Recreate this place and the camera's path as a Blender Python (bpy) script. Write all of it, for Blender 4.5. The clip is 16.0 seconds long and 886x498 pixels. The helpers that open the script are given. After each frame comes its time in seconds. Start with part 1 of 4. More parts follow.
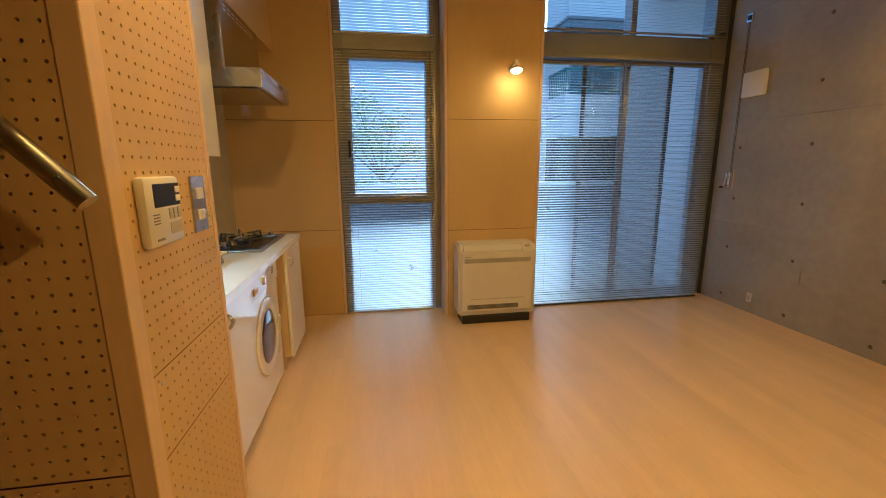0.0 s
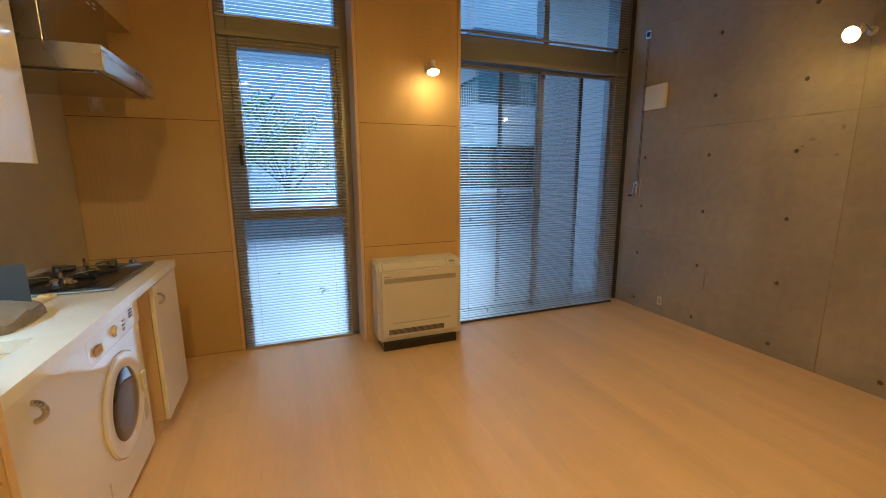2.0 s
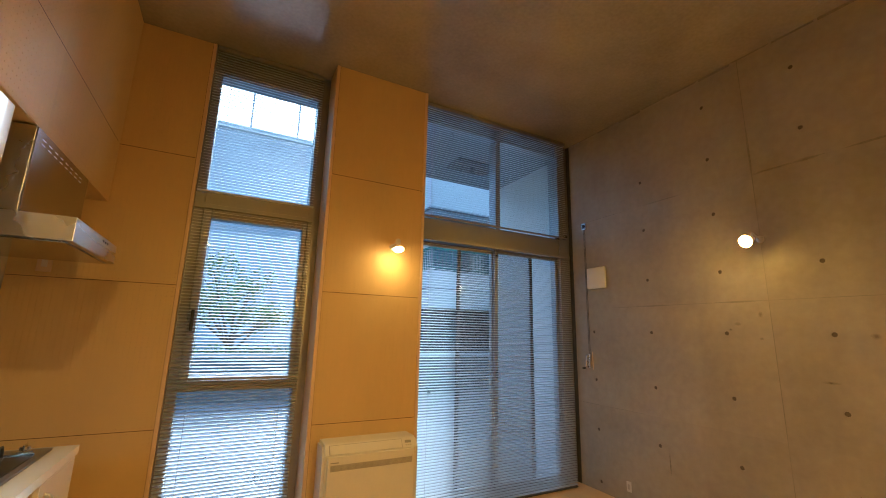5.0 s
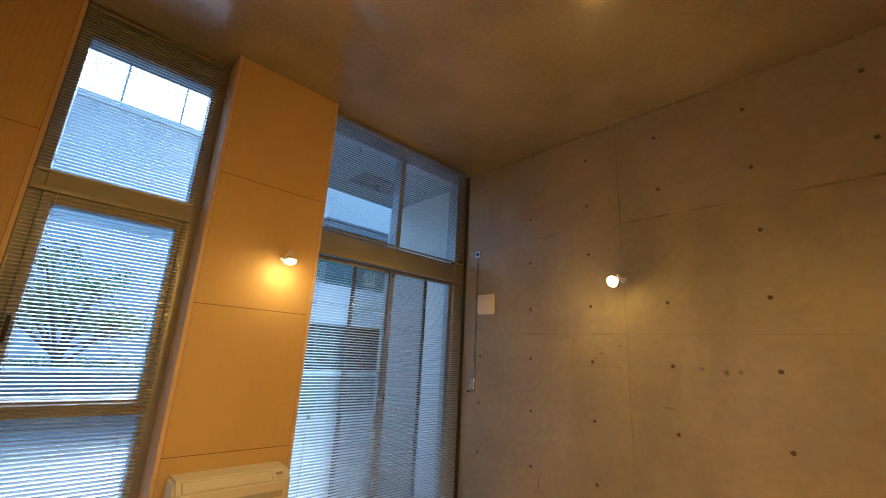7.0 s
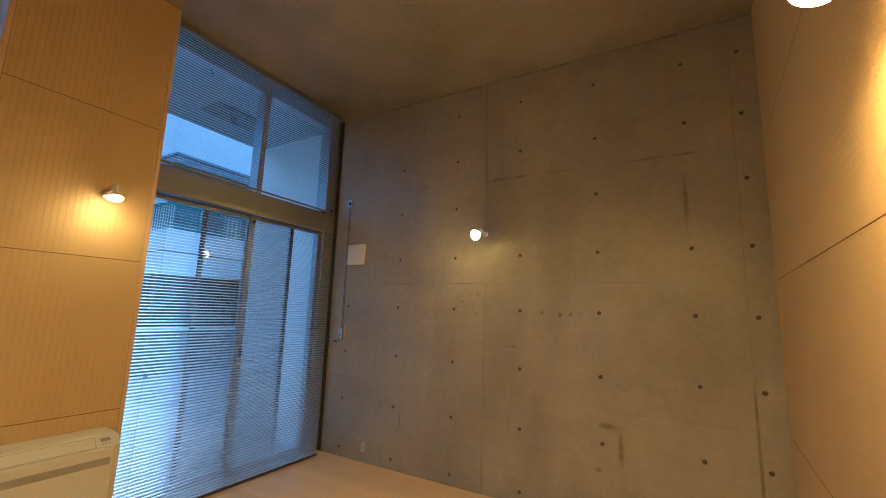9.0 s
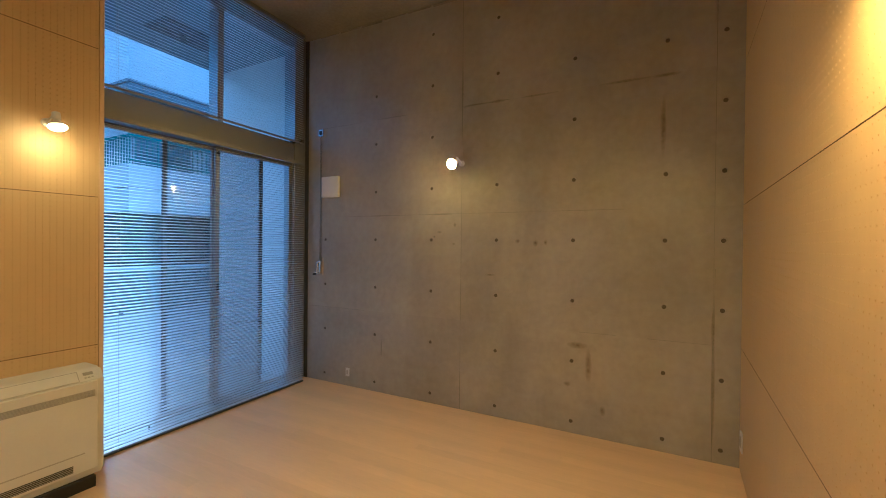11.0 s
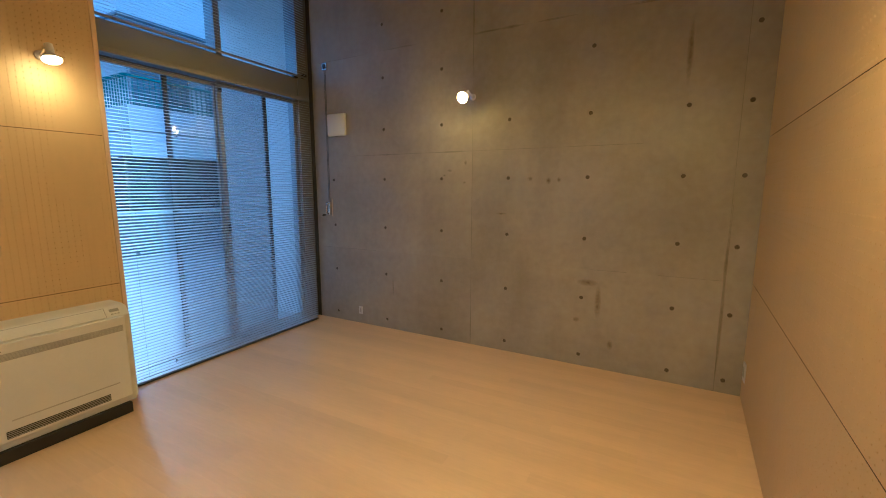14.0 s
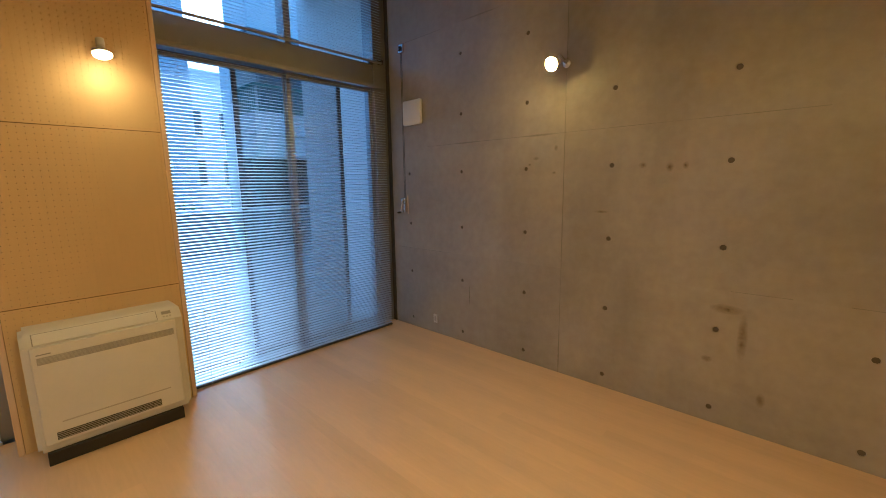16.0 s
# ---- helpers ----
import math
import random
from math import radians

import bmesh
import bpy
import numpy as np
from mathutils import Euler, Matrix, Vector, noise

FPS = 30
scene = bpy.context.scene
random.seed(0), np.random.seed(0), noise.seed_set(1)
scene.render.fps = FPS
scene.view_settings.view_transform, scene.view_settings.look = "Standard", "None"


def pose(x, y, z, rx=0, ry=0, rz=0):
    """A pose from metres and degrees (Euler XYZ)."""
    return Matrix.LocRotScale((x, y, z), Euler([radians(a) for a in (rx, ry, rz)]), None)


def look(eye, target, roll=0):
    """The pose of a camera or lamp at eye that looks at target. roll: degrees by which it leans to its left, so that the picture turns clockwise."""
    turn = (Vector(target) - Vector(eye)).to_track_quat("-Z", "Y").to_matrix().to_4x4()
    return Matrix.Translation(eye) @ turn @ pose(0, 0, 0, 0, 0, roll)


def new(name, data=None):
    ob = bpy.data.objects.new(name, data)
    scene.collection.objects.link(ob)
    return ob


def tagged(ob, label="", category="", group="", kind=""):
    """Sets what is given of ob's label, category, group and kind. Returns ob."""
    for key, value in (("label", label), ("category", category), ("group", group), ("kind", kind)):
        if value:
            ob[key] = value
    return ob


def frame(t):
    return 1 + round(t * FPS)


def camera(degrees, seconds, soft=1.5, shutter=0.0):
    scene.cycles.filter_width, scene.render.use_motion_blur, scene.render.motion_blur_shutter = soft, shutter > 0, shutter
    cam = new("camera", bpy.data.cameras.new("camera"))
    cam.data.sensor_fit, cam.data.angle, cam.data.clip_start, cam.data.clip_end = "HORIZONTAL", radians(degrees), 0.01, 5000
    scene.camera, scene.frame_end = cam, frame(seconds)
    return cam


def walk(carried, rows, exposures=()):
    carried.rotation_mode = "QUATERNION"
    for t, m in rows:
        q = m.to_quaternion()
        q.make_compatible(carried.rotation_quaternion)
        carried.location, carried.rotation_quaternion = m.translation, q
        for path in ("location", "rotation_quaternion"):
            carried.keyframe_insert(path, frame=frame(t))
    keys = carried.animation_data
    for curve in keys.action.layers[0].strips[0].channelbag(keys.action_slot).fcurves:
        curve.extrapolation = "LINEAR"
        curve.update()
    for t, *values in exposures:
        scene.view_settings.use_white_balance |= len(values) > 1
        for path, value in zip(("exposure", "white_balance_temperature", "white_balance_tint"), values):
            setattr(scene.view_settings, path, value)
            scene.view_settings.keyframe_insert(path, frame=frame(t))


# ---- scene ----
cam = camera(94.8, 16.0, 1.0)
PATH = [
    (0, (-3.201, -3.259, 1.284), (-2.897, -1.323, 0.888), -0.4),
    (0.5, (-3.264, -3.135, 1.299), (-2.802, -1.232, 0.894), -0.3),
    (1, (-3.274, -3.044, 1.3), (-2.694, -1.173, 0.897), -0.3),
    (1.5, (-3.202, -2.97, 1.288), (-2.539, -1.123, 0.897), -0.2),
    (2, (-3.157, -2.93, 1.299), (-2.451, -1.095, 0.934), -0.3),
    (2.5, (-3.19, -2.905, 1.309), (-2.447, -1.075, 0.995), -0.4),
    (3, (-3.202, -2.897, 1.312), (-2.428, -1.064, 1.101), -0.3),
    (3.5, (-3.205, -2.903, 1.334), (-2.409, -1.068, 1.286), 0.0),
    (4, (-3.203, -2.925, 1.374), (-2.395, -1.103, 1.536), 0.3),
    (6.5, (-3.259, -2.87, 1.402), (-2.094, -1.336, 1.94), 3.0),
    (7, (-3.234, -2.866, 1.418), (-1.927, -1.438, 1.923), 3.2),
    (7.5, (-3.235, -2.861, 1.416), (-1.786, -1.567, 1.889), 3.3),
    (8, (-3.189, -2.895, 1.407), (-1.631, -1.718, 1.839), 3.0),
    (8.5, (-3.166, -2.912, 1.404), (-1.521, -1.838, 1.78), 2.5),
    (9, (-3.169, -2.9, 1.401), (-1.457, -1.913, 1.708), 1.9),
    (11.5, (-3.126, -2.921, 1.374), (-1.347, -2.013, 1.283), 0.5),
    (12, (-3.131, -2.915, 1.358), (-1.351, -2.016, 1.201), 0.4),
    (12.5, (-3.129, -2.907, 1.335), (-1.348, -2.021, 1.13), 0.4),
    (13, (-3.128, -2.908, 1.347), (-1.348, -2.033, 1.091), 0.4),
    (13.5, (-3.133, -2.898, 1.357), (-1.362, -2.015, 1.07), 0.2),
    (14, (-3.132, -2.882, 1.346), (-1.385, -1.954, 1.054), 0.1),
    (14.5, (-3.014, -2.855, 1.32), (-1.305, -1.857, 1.034), 0.1),
    (15, (-2.858, -2.863, 1.341), (-1.217, -1.76, 1.044), -0.4),
    (15.5, (-2.717, -2.832, 1.34), (-1.165, -1.61, 1.028), -0.7),
    (16, (-2.538, -2.775, 1.333), (-1.1, -1.421, 1.02), -0.9),
]
EXPOSURES = [(0, 1.88, 4500, -2), (1.5, 1.74, 4400, -3), (3.5, 1.75, 4700, -3), (4.2, 1.98, 4750, -3), (6.3, 2.1, 4850, -3), (9, 2.05, 4000, -4), (11.5, 2.03, 3750, -4), (12.5, 2.01, 3700, -4), (15, 2.01, 3780, -4), (16, 1.90, 3950, -3)]
walk(cam, [(t, look(eye, target, roll)) for t, eye, target, roll in PATH], EXPOSURES)

# ---- world, sun, exposure ----
world = bpy.data.worlds.new("sky")
scene.world = world
world.use_nodes = True
wn = world.node_tree.nodes
sky = wn.new("ShaderNodeTexSky")
sky.sky_type, sky.sun_disc = "NISHITA", False
sky.sun_elevation, sky.sun_rotation = radians(38), radians(20)
sky.air_density, sky.dust_density, sky.ozone_density = 1.0, 2.0, 0.2
world.node_tree.links.new(sky.outputs[0], wn["Background"].inputs[0])
wn["Background"].inputs[1].default_value = 0.125
sun = new("sun", bpy.data.lights.new("sun", "SUN"))
sun.data.energy, sun.data.angle, sun.data.color = 0.32, radians(70), (1.0, 0.95, 0.88)
sun.matrix_basis = look((0, 0, 10), (Vector((0, 0, 10)) - Vector((0.27, 0.741, 0.616))))

BULB = (1.0, 0.465, 0.075)
BULB_POWER = 435.0


# ---- materials ----
def material(name, color, rough=0.5, metal=0.0, mottle=0.12, scale=6.0, grain=60.0, bump=0.05, stretch=(1, 1, 1), second=None, vary=0.0, spec=0.5, coat=0.0):
    """A surface with broad mottling, fine grain and relief, in metres of the world."""
    m = bpy.data.materials.new(name)
    m.use_nodes = True
    n, l = m.node_tree.nodes, m.node_tree.links
    b = n["Principled BSDF"]
    b.inputs["Roughness"].default_value = rough
    b.inputs["Metallic"].default_value = metal
    b.inputs["Specular IOR Level"].default_value = spec
    b.inputs["Coat Weight"].default_value = coat
    geo = n.new("ShaderNodeNewGeometry")
    mp = n.new("ShaderNodeMapping")
    mp.inputs["Scale"].default_value = stretch
    l.new(geo.outputs["Position"], mp.inputs["Vector"])
    big, fine = n.new("ShaderNodeTexNoise"), n.new("ShaderNodeTexNoise")
    big.inputs["Scale"].default_value, fine.inputs["Scale"].default_value = scale, grain
    big.inputs["Detail"].default_value, fine.inputs["Detail"].default_value = 5, 3
    l.new(mp.outputs[0], big.inputs["Vector"]), l.new(mp.outputs[0], fine.inputs["Vector"])
    add = n.new("ShaderNodeMath")
    add.operation = "MULTIPLY_ADD"
    l.new(fine.outputs["Fac"], add.inputs[0])
    add.inputs[1].default_value = 0.4
    l.new(big.outputs["Fac"], add.inputs[2])
    last = add.outputs[0]
    if vary:
        info = n.new("ShaderNodeObjectInfo")
        more = n.new("ShaderNodeMath")
        more.operation = "MULTIPLY_ADD"
        l.new(info.outputs["Random"], more.inputs[0])
        more.inputs[1].default_value = vary
        l.new(last, more.inputs[2])
        last = more.outputs[0]
    ramp = n.new("ShaderNodeMapRange")
    l.new(last, ramp.inputs["Value"])
    ramp.inputs["From Min"].default_value, ramp.inputs["From Max"].default_value = 0.35, 1.05 + vary
    mix = n.new("ShaderNodeMix")
    mix.data_type = "RGBA"
    dark = second or tuple(c * (1 - 2 * mottle) for c in color)
    light = tuple(min(1.0, c * (1 + mottle)) for c in color)
    mix.inputs[6].default_value, mix.inputs[7].default_value = (*dark, 1), (*light, 1)
    l.new(ramp.outputs[0], mix.inputs[0])
    l.new(mix.outputs[2], b.inputs["Base Color"])
    if bump:
        bp = n.new("ShaderNodeBump")
        bp.inputs["Strength"].default_value, bp.inputs["Distance"].default_value = bump, 0.01
        l.new(add.outputs[0], bp.inputs["Height"])
        l.new(bp.outputs[0], b.inputs["Normal"])
    rr = n.new("ShaderNodeMapRange")
    l.new(big.outputs["Fac"], rr.inputs["Value"])
    rr.inputs["To Min"].default_value, rr.inputs["To Max"].default_value = max(0.02, rough * 0.8), min(1.0, rough * 1.2)
    l.new(rr.outputs[0], b.inputs["Roughness"])
    return m


def glass_material(name, tint=(0.95, 0.98, 1.0)):
    """Thin clear pane: see-through, with a weak mirror."""
    m = bpy.data.materials.new(name)
    m.use_nodes = True
    n, l = m.node_tree.nodes, m.node_tree.links
    n.remove(n["Principled BSDF"])
    clear, shiny, face, mix = n.new("ShaderNodeBsdfTransparent"), n.new("ShaderNodeBsdfGlossy"), n.new("ShaderNodeLayerWeight"), n.new("ShaderNodeMixShader")
    clear.inputs[0].default_value = (*tint, 1)
    shiny.inputs["Roughness"].default_value = 0.01
    face.inputs[0].default_value = 0.5
    power, lift = n.new("ShaderNodeMath"), n.new("ShaderNodeMath")
    power.operation, lift.operation = "POWER", "MULTIPLY_ADD"
    l.new(face.outputs["Facing"], power.inputs[0])
    power.inputs[1].default_value = 5.0
    l.new(power.outputs[0], lift.inputs[0])
    lift.inputs[1].default_value, lift.inputs[2].default_value = 0.9, 0.035
    l.new(lift.outputs[0], mix.inputs[0]), l.new(clear.outputs[0], mix.inputs[1]), l.new(shiny.outputs[0], mix.inputs[2])
    l.new(mix.outputs[0], n["Material Output"].inputs[0])
    return m


def glow_material(name, color, strength):
    m = bpy.data.materials.new(name)
    m.use_nodes = True
    b = m.node_tree.nodes["Principled BSDF"]
    b.inputs["Base Color"].default_value = (*color, 1)
    b.inputs["Emission Color"].default_value = (*color, 1)
    b.inputs["Emission Strength"].default_value = strength
    return m


PLY = material("plywood", (0.58, 0.41, 0.145), 0.55, mottle=0.07, scale=3, grain=40, bump=0.03, stretch=(1, 1, 0.25), vary=0.25)
PLY_EDGE = material("timber_trim", (0.66, 0.48, 0.25), 0.5, mottle=0.08, scale=8, grain=90, bump=0.03, stretch=(1, 1, 0.1))
HOLE = material("hole_backing", (0.13, 0.08, 0.035), 0.9, bump=0)
FLOORM = material("maple_floor", (0.75, 0.53, 0.25), 0.40, mottle=0.09, scale=5, grain=70, bump=0.01, stretch=(1, 0.12, 1), vary=0.22)
CONC = material("fair_faced_concrete", (0.405, 0.374, 0.302), 0.36, mottle=0.15, scale=1.1, grain=18, bump=0.02)


def streaked(m, scale, stretch, low, seed):
    """Long run-down stains over a material's colour."""
    n, l = m.node_tree.nodes, m.node_tree.links
    b = n["Principled BSDF"]
    source = b.inputs["Base Color"].links[0].from_socket
    geo, mp, tex, ramp, mix = n.new("ShaderNodeNewGeometry"), n.new("ShaderNodeMapping"), n.new("ShaderNodeTexNoise"), n.new("ShaderNodeMapRange"), n.new("ShaderNodeMix")
    mp.inputs["Scale"].default_value, mp.inputs["Location"].default_value = stretch, (seed, seed * 2, seed * 3)
    l.new(geo.outputs["Position"], mp.inputs["Vector"]), l.new(mp.outputs[0], tex.inputs["Vector"])
    tex.inputs["Scale"].default_value, tex.inputs["Detail"].default_value, tex.inputs["Distortion"].default_value = scale, 6, 0.6
    l.new(tex.outputs["Fac"], ramp.inputs["Value"])
    ramp.inputs["From Min"].default_value, ramp.inputs["From Max"].default_value = 0.36, 0.58
    ramp.inputs["To Min"].default_value, ramp.inputs["To Max"].default_value = low, 1.0
    mix.data_type, mix.blend_type = "RGBA", "MULTIPLY"
    mix.inputs[0].default_value = 1.0
    l.new(source, mix.inputs[6]), l.new(ramp.outputs[0], mix.inputs[7]), l.new(mix.outputs[2], b.inputs["Base Color"])


streaked(CONC, 1.6, (1, 1, 0.35), 0.87, 3.0)
streaked(CONC, 5.0, (1, 0.5, 1.2), 0.95, 7.0)


def poured_panels(m, low):
    """Each formwork panel of the wall (1.79 m by 0.9 m) a slightly different tone."""
    n, l = m.node_tree.nodes, m.node_tree.links
    b = n["Principled BSDF"]
    source = b.inputs["Base Color"].links[0].from_socket
    geo, cut, tone, ramp, mix = n.new("ShaderNodeNewGeometry"), n.new("ShaderNodeVectorMath"), n.new("ShaderNodeTexWhiteNoise"), n.new("ShaderNodeMapRange"), n.new("ShaderNodeMix")
    shift, down = n.new("ShaderNodeVectorMath"), n.new("ShaderNodeVectorMath")
    shift.operation, cut.operation, down.operation = "ADD", "DIVIDE", "FLOOR"
    shift.inputs[1].default_value, cut.inputs[1].default_value = (50.0, 1.49 + 17.9, 9.0 - 0.755), (100.0, 1.79, 0.9)
    l.new(geo.outputs["Position"], shift.inputs[0]), l.new(shift.outputs[0], cut.inputs[0]), l.new(cut.outputs[0], down.inputs[0])
    l.new(down.outputs[0], tone.inputs["Vector"]), l.new(tone.outputs["Value"], ramp.inputs["Value"])
    ramp.inputs["To Min"].default_value, ramp.inputs["To Max"].default_value = low, 1.0
    mix.data_type, mix.blend_type = "RGBA", "MULTIPLY"
    mix.inputs[0].default_value = 1.0
    l.new(source, mix.inputs[6]), l.new(ramp.outputs[0], mix.inputs[7]), l.new(mix.outputs[2], b.inputs["Base Color"])


poured_panels(CONC, 0.92)
CONC_CUP = material("tie_hole_mortar", (0.115, 0.10, 0.085), 0.9, grain=120, bump=0.2)
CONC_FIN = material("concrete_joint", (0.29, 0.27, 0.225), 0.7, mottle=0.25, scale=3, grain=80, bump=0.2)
CEILM = material("ceiling_concrete", (0.36, 0.32, 0.25), 0.15, mottle=0.18, scale=1.2, grain=40, bump=0.015, spec=0.9, coat=0.4)
WHITE = material("white_gloss", (0.80, 0.78, 0.74), 0.05, mottle=0.02, scale=4, bump=0.0, coat=0.3)
PLASTIC = material("white_plastic", (0.63, 0.61, 0.56), 0.4, mottle=0.03, scale=5, bump=0.01)
COVERM = material("bright_white_plastic", (0.80, 0.79, 0.77), 0.45, mottle=0.02, scale=5, bump=0.01)
PLASTIC_D = material("grey_plastic", (0.30, 0.29, 0.27), 0.5, mottle=0.05, bump=0.01)
COUNTERM = material("white_worktop", (0.80, 0.82, 0.79), 0.13, mottle=0.03, grain=120, bump=0.005)
STEEL = material("brushed_steel", (0.60, 0.59, 0.57), 0.28, 1.0, mottle=0.05, scale=5, grain=120, bump=0.02, stretch=(1, 0.05, 1))
SINKM = material("satin_sink_steel", (0.27, 0.28, 0.29), 0.42, 0.7, mottle=0.05, grain=120, bump=0.02)
STEEL_D = material("polished_dark_steel", (0.42, 0.42, 0.44), 0.13, 1.0, mottle=0.03, bump=0.0)
CHROME = material("chrome", (0.72, 0.72, 0.72), 0.12, 1.0, mottle=0.02, bump=0)
BLACK = material("black_enamel", (0.015, 0.015, 0.016), 0.35, mottle=0.1, bump=0.03)
ALU = material("anodised_aluminium", (0.33, 0.33, 0.34), 0.40, 0.7, mottle=0.05, scale=5, grain=90, bump=0.01)
ALU_DK = material("dark_trim_and_gap", (0.06, 0.06, 0.065), 0.6, bump=0)
SLAT = material("blind_slat", (0.70, 0.74, 0.77), 0.30, 0.75, mottle=0.03, bump=0)
CORD = material("blind_cord", (0.55, 0.55, 0.55), 0.8, bump=0)
SPLASH = material("backsplash_panel", (0.46, 0.43, 0.37), 0.25, mottle=0.04, bump=0)
streaked(CEILM, 1.2, (1, 1, 1), 0.85, 5.0)
BEIGE = material("beige_board", (0.60, 0.47, 0.30), 0.6, mottle=0.05, bump=0.01)
LCD = material("dark_display", (0.012, 0.012, 0.012), 0.35, bump=0, spec=0.2)
GREYBTN = material("grey_rubber", (0.45, 0.43, 0.38), 0.6, bump=0)
INK = material("grey_ink", (0.20, 0.19, 0.18), 0.7, bump=0)
BLUEINK = material("blue_ink", (0.05, 0.10, 0.25), 0.5, bump=0)
GLASS = glass_material("window_glass")
DRUM = material("tinted_drum_glass", (0.035, 0.028, 0.022), 0.06, mottle=0.1, bump=0, coat=0.5)
BULBM = glow_material("lit_bulb", BULB, BULB_POWER)
BULB_SOFT = glow_material("lit_frosted_bulb", (1.0, 0.53, 0.15), BULB_POWER * 0.135)
BULB_DIM = glow_material("lit_opal_bulb", BULB, BULB_POWER * 0.45)
TUBEM = glow_material("lit_tube", (0.85, 0.95, 0.9), 10.0)
TERRACE = material("terrace_concrete", (0.42, 0.42, 0.41), 0.8, mottle=0.1, scale=1.5, grain=40, bump=0.1)
ASPHALT = material("pale_road", (0.30, 0.30, 0.30), 0.9, mottle=0.12, scale=0.8, grain=50, bump=0.1)
RENDERW = material("white_render", (0.70, 0.70, 0.69), 0.8, mottle=0.06, scale=0.7, grain=25, bump=0.05)
WINGM = material("pale_wing_render", (0.68, 0.68, 0.67), 0.8, mottle=0.06, scale=0.9, grain=25, bump=0.05)
RENDERB = material("pale_grey_render", (0.50, 0.53, 0.56), 0.8, mottle=0.07, scale=0.5, grain=25, bump=0.05)
# Boundary wall grey, set darker so the colour carries its face's shade.
WALLG = material("shaded_block_wall", (0.17, 0.18, 0.19), 0.9, mottle=0.15, scale=2, grain=40, bump=0.15)
ROOFG = material("grey_fascia", (0.20, 0.21, 0.22), 0.7, mottle=0.1, scale=1, bump=0.05)
GREENM = material("green_railing", (0.06, 0.20, 0.17), 0.5, mottle=0.1, bump=0)
# Near-black colour stands in for the shade inside the garage opening.
GARAGE_SHADE = material("garage_shade", (0.06, 0.062, 0.066), 0.8, mottle=0.2, scale=1, bump=0)
FARGLASS = material("far_window_glass", (0.10, 0.13, 0.16), 0.08, mottle=0.1, bump=0)
BARK = material("bark", (0.12, 0.09, 0.07), 0.9, grain=40, bump=0.4)
LEAF = material("leaf", (0.20, 0.28, 0.10), 0.55, mottle=0.3, scale=8, bump=0, vary=0.3)
SOFFITM = material("painted_soffit", (0.22, 0.24, 0.25), 0.75, mottle=0.06, scale=1.5, bump=0.04)
VENTM = material("vent_grey", (0.14, 0.15, 0.16), 0.6, bump=0)
CARM = material("silver_car_paint", (0.55, 0.57, 0.60), 0.25, 0.3, mottle=0.02, bump=0, coat=0.6)
RUBBER = material("tyre_rubber", (0.02, 0.02, 0.02), 0.85, bump=0)


# ---- helpers of this scene ----
def box(bm, lo, hi, bevel=0.0, m=None):
    """Adds a box between two corners; bevel rounds its edges."""
    lo, hi = [min(a, b) for a, b in zip(lo, hi)], [max(a, b) for a, b in zip(lo, hi)]
    r = bmesh.ops.create_cube(bm, size=1.0)
    vs = r["verts"]
    for v in vs:
        v.co = Vector([(lo[i] + hi[i]) / 2 + v.co[i] * (hi[i] - lo[i]) for i in range(3)])
    if bevel:
        es = list({e for v in vs for e in v.link_edges})
        out = bmesh.ops.bevel(bm, geom=es, offset=min(bevel, 0.45 * min(h - a for a, h in zip(lo, hi))), segments=2, affect="EDGES", profile=0.5)
        vs = out["verts"]
    if m is not None:
        bmesh.ops.transform(bm, matrix=m, verts=list(set(vs)))
    return bm


def rod(bm, a, b, r, seg=10, r2=None):
    """Adds a closed round bar from a to b."""
    a, b = Vector(a), Vector(b)
    d = b - a
    m = Matrix.Translation((a + b) / 2) @ d.to_track_quat("Z", "Y").to_matrix().to_4x4()
    bmesh.ops.create_cone(bm, cap_ends=True, segments=seg, radius1=r, radius2=r if r2 is None else r2, depth=d.length, matrix=m)
    return bm


def lathe(bm, profile, m, seg=20):
    """Turns (radius, height) pairs about the local z axis."""
    rings = []
    for r, h in profile:
        rings.append([bm.verts.new(m @ Vector((r * math.cos(2 * math.pi * i / seg), r * math.sin(2 * math.pi * i / seg), h))) for i in range(seg)])
    for a, b in zip(rings, rings[1:]):
        for i in range(seg):
            bm.faces.new((a[i], a[(i + 1) % seg], b[(i + 1) % seg], b[i]))
    bm.faces.new(list(reversed(rings[0]))), bm.faces.new(rings[-1])
    return bm


def B(lo=None, hi=None, bevel=0.0):
    bm = bmesh.new()
    return box(bm, lo, hi, bevel) if lo else bm


def part(name, bm, mat, parent=None, label="", smooth=False):
    me = bpy.data.meshes.new(name)
    bmesh.ops.recalc_face_normals(bm, faces=bm.faces)
    bm.to_mesh(me)
    bm.free()
    me.materials.append(mat)
    if smooth:
        me.shade_smooth()
        me.set_sharp_from_angle(angle=radians(35))
    ob = new(name, me)
    if parent:
        ob.parent = parent
    if label:
        ob["label"] = label
    return ob


def thing(name, label, category, group="", kind=""):
    return tagged(new(name), label, category, group, kind)


def struct(name, bm, mat, label, category="", smooth=False):
    return tagged(part(name, bm, mat, None, label, smooth), label, category or name.split("_")[0], kind="structure")


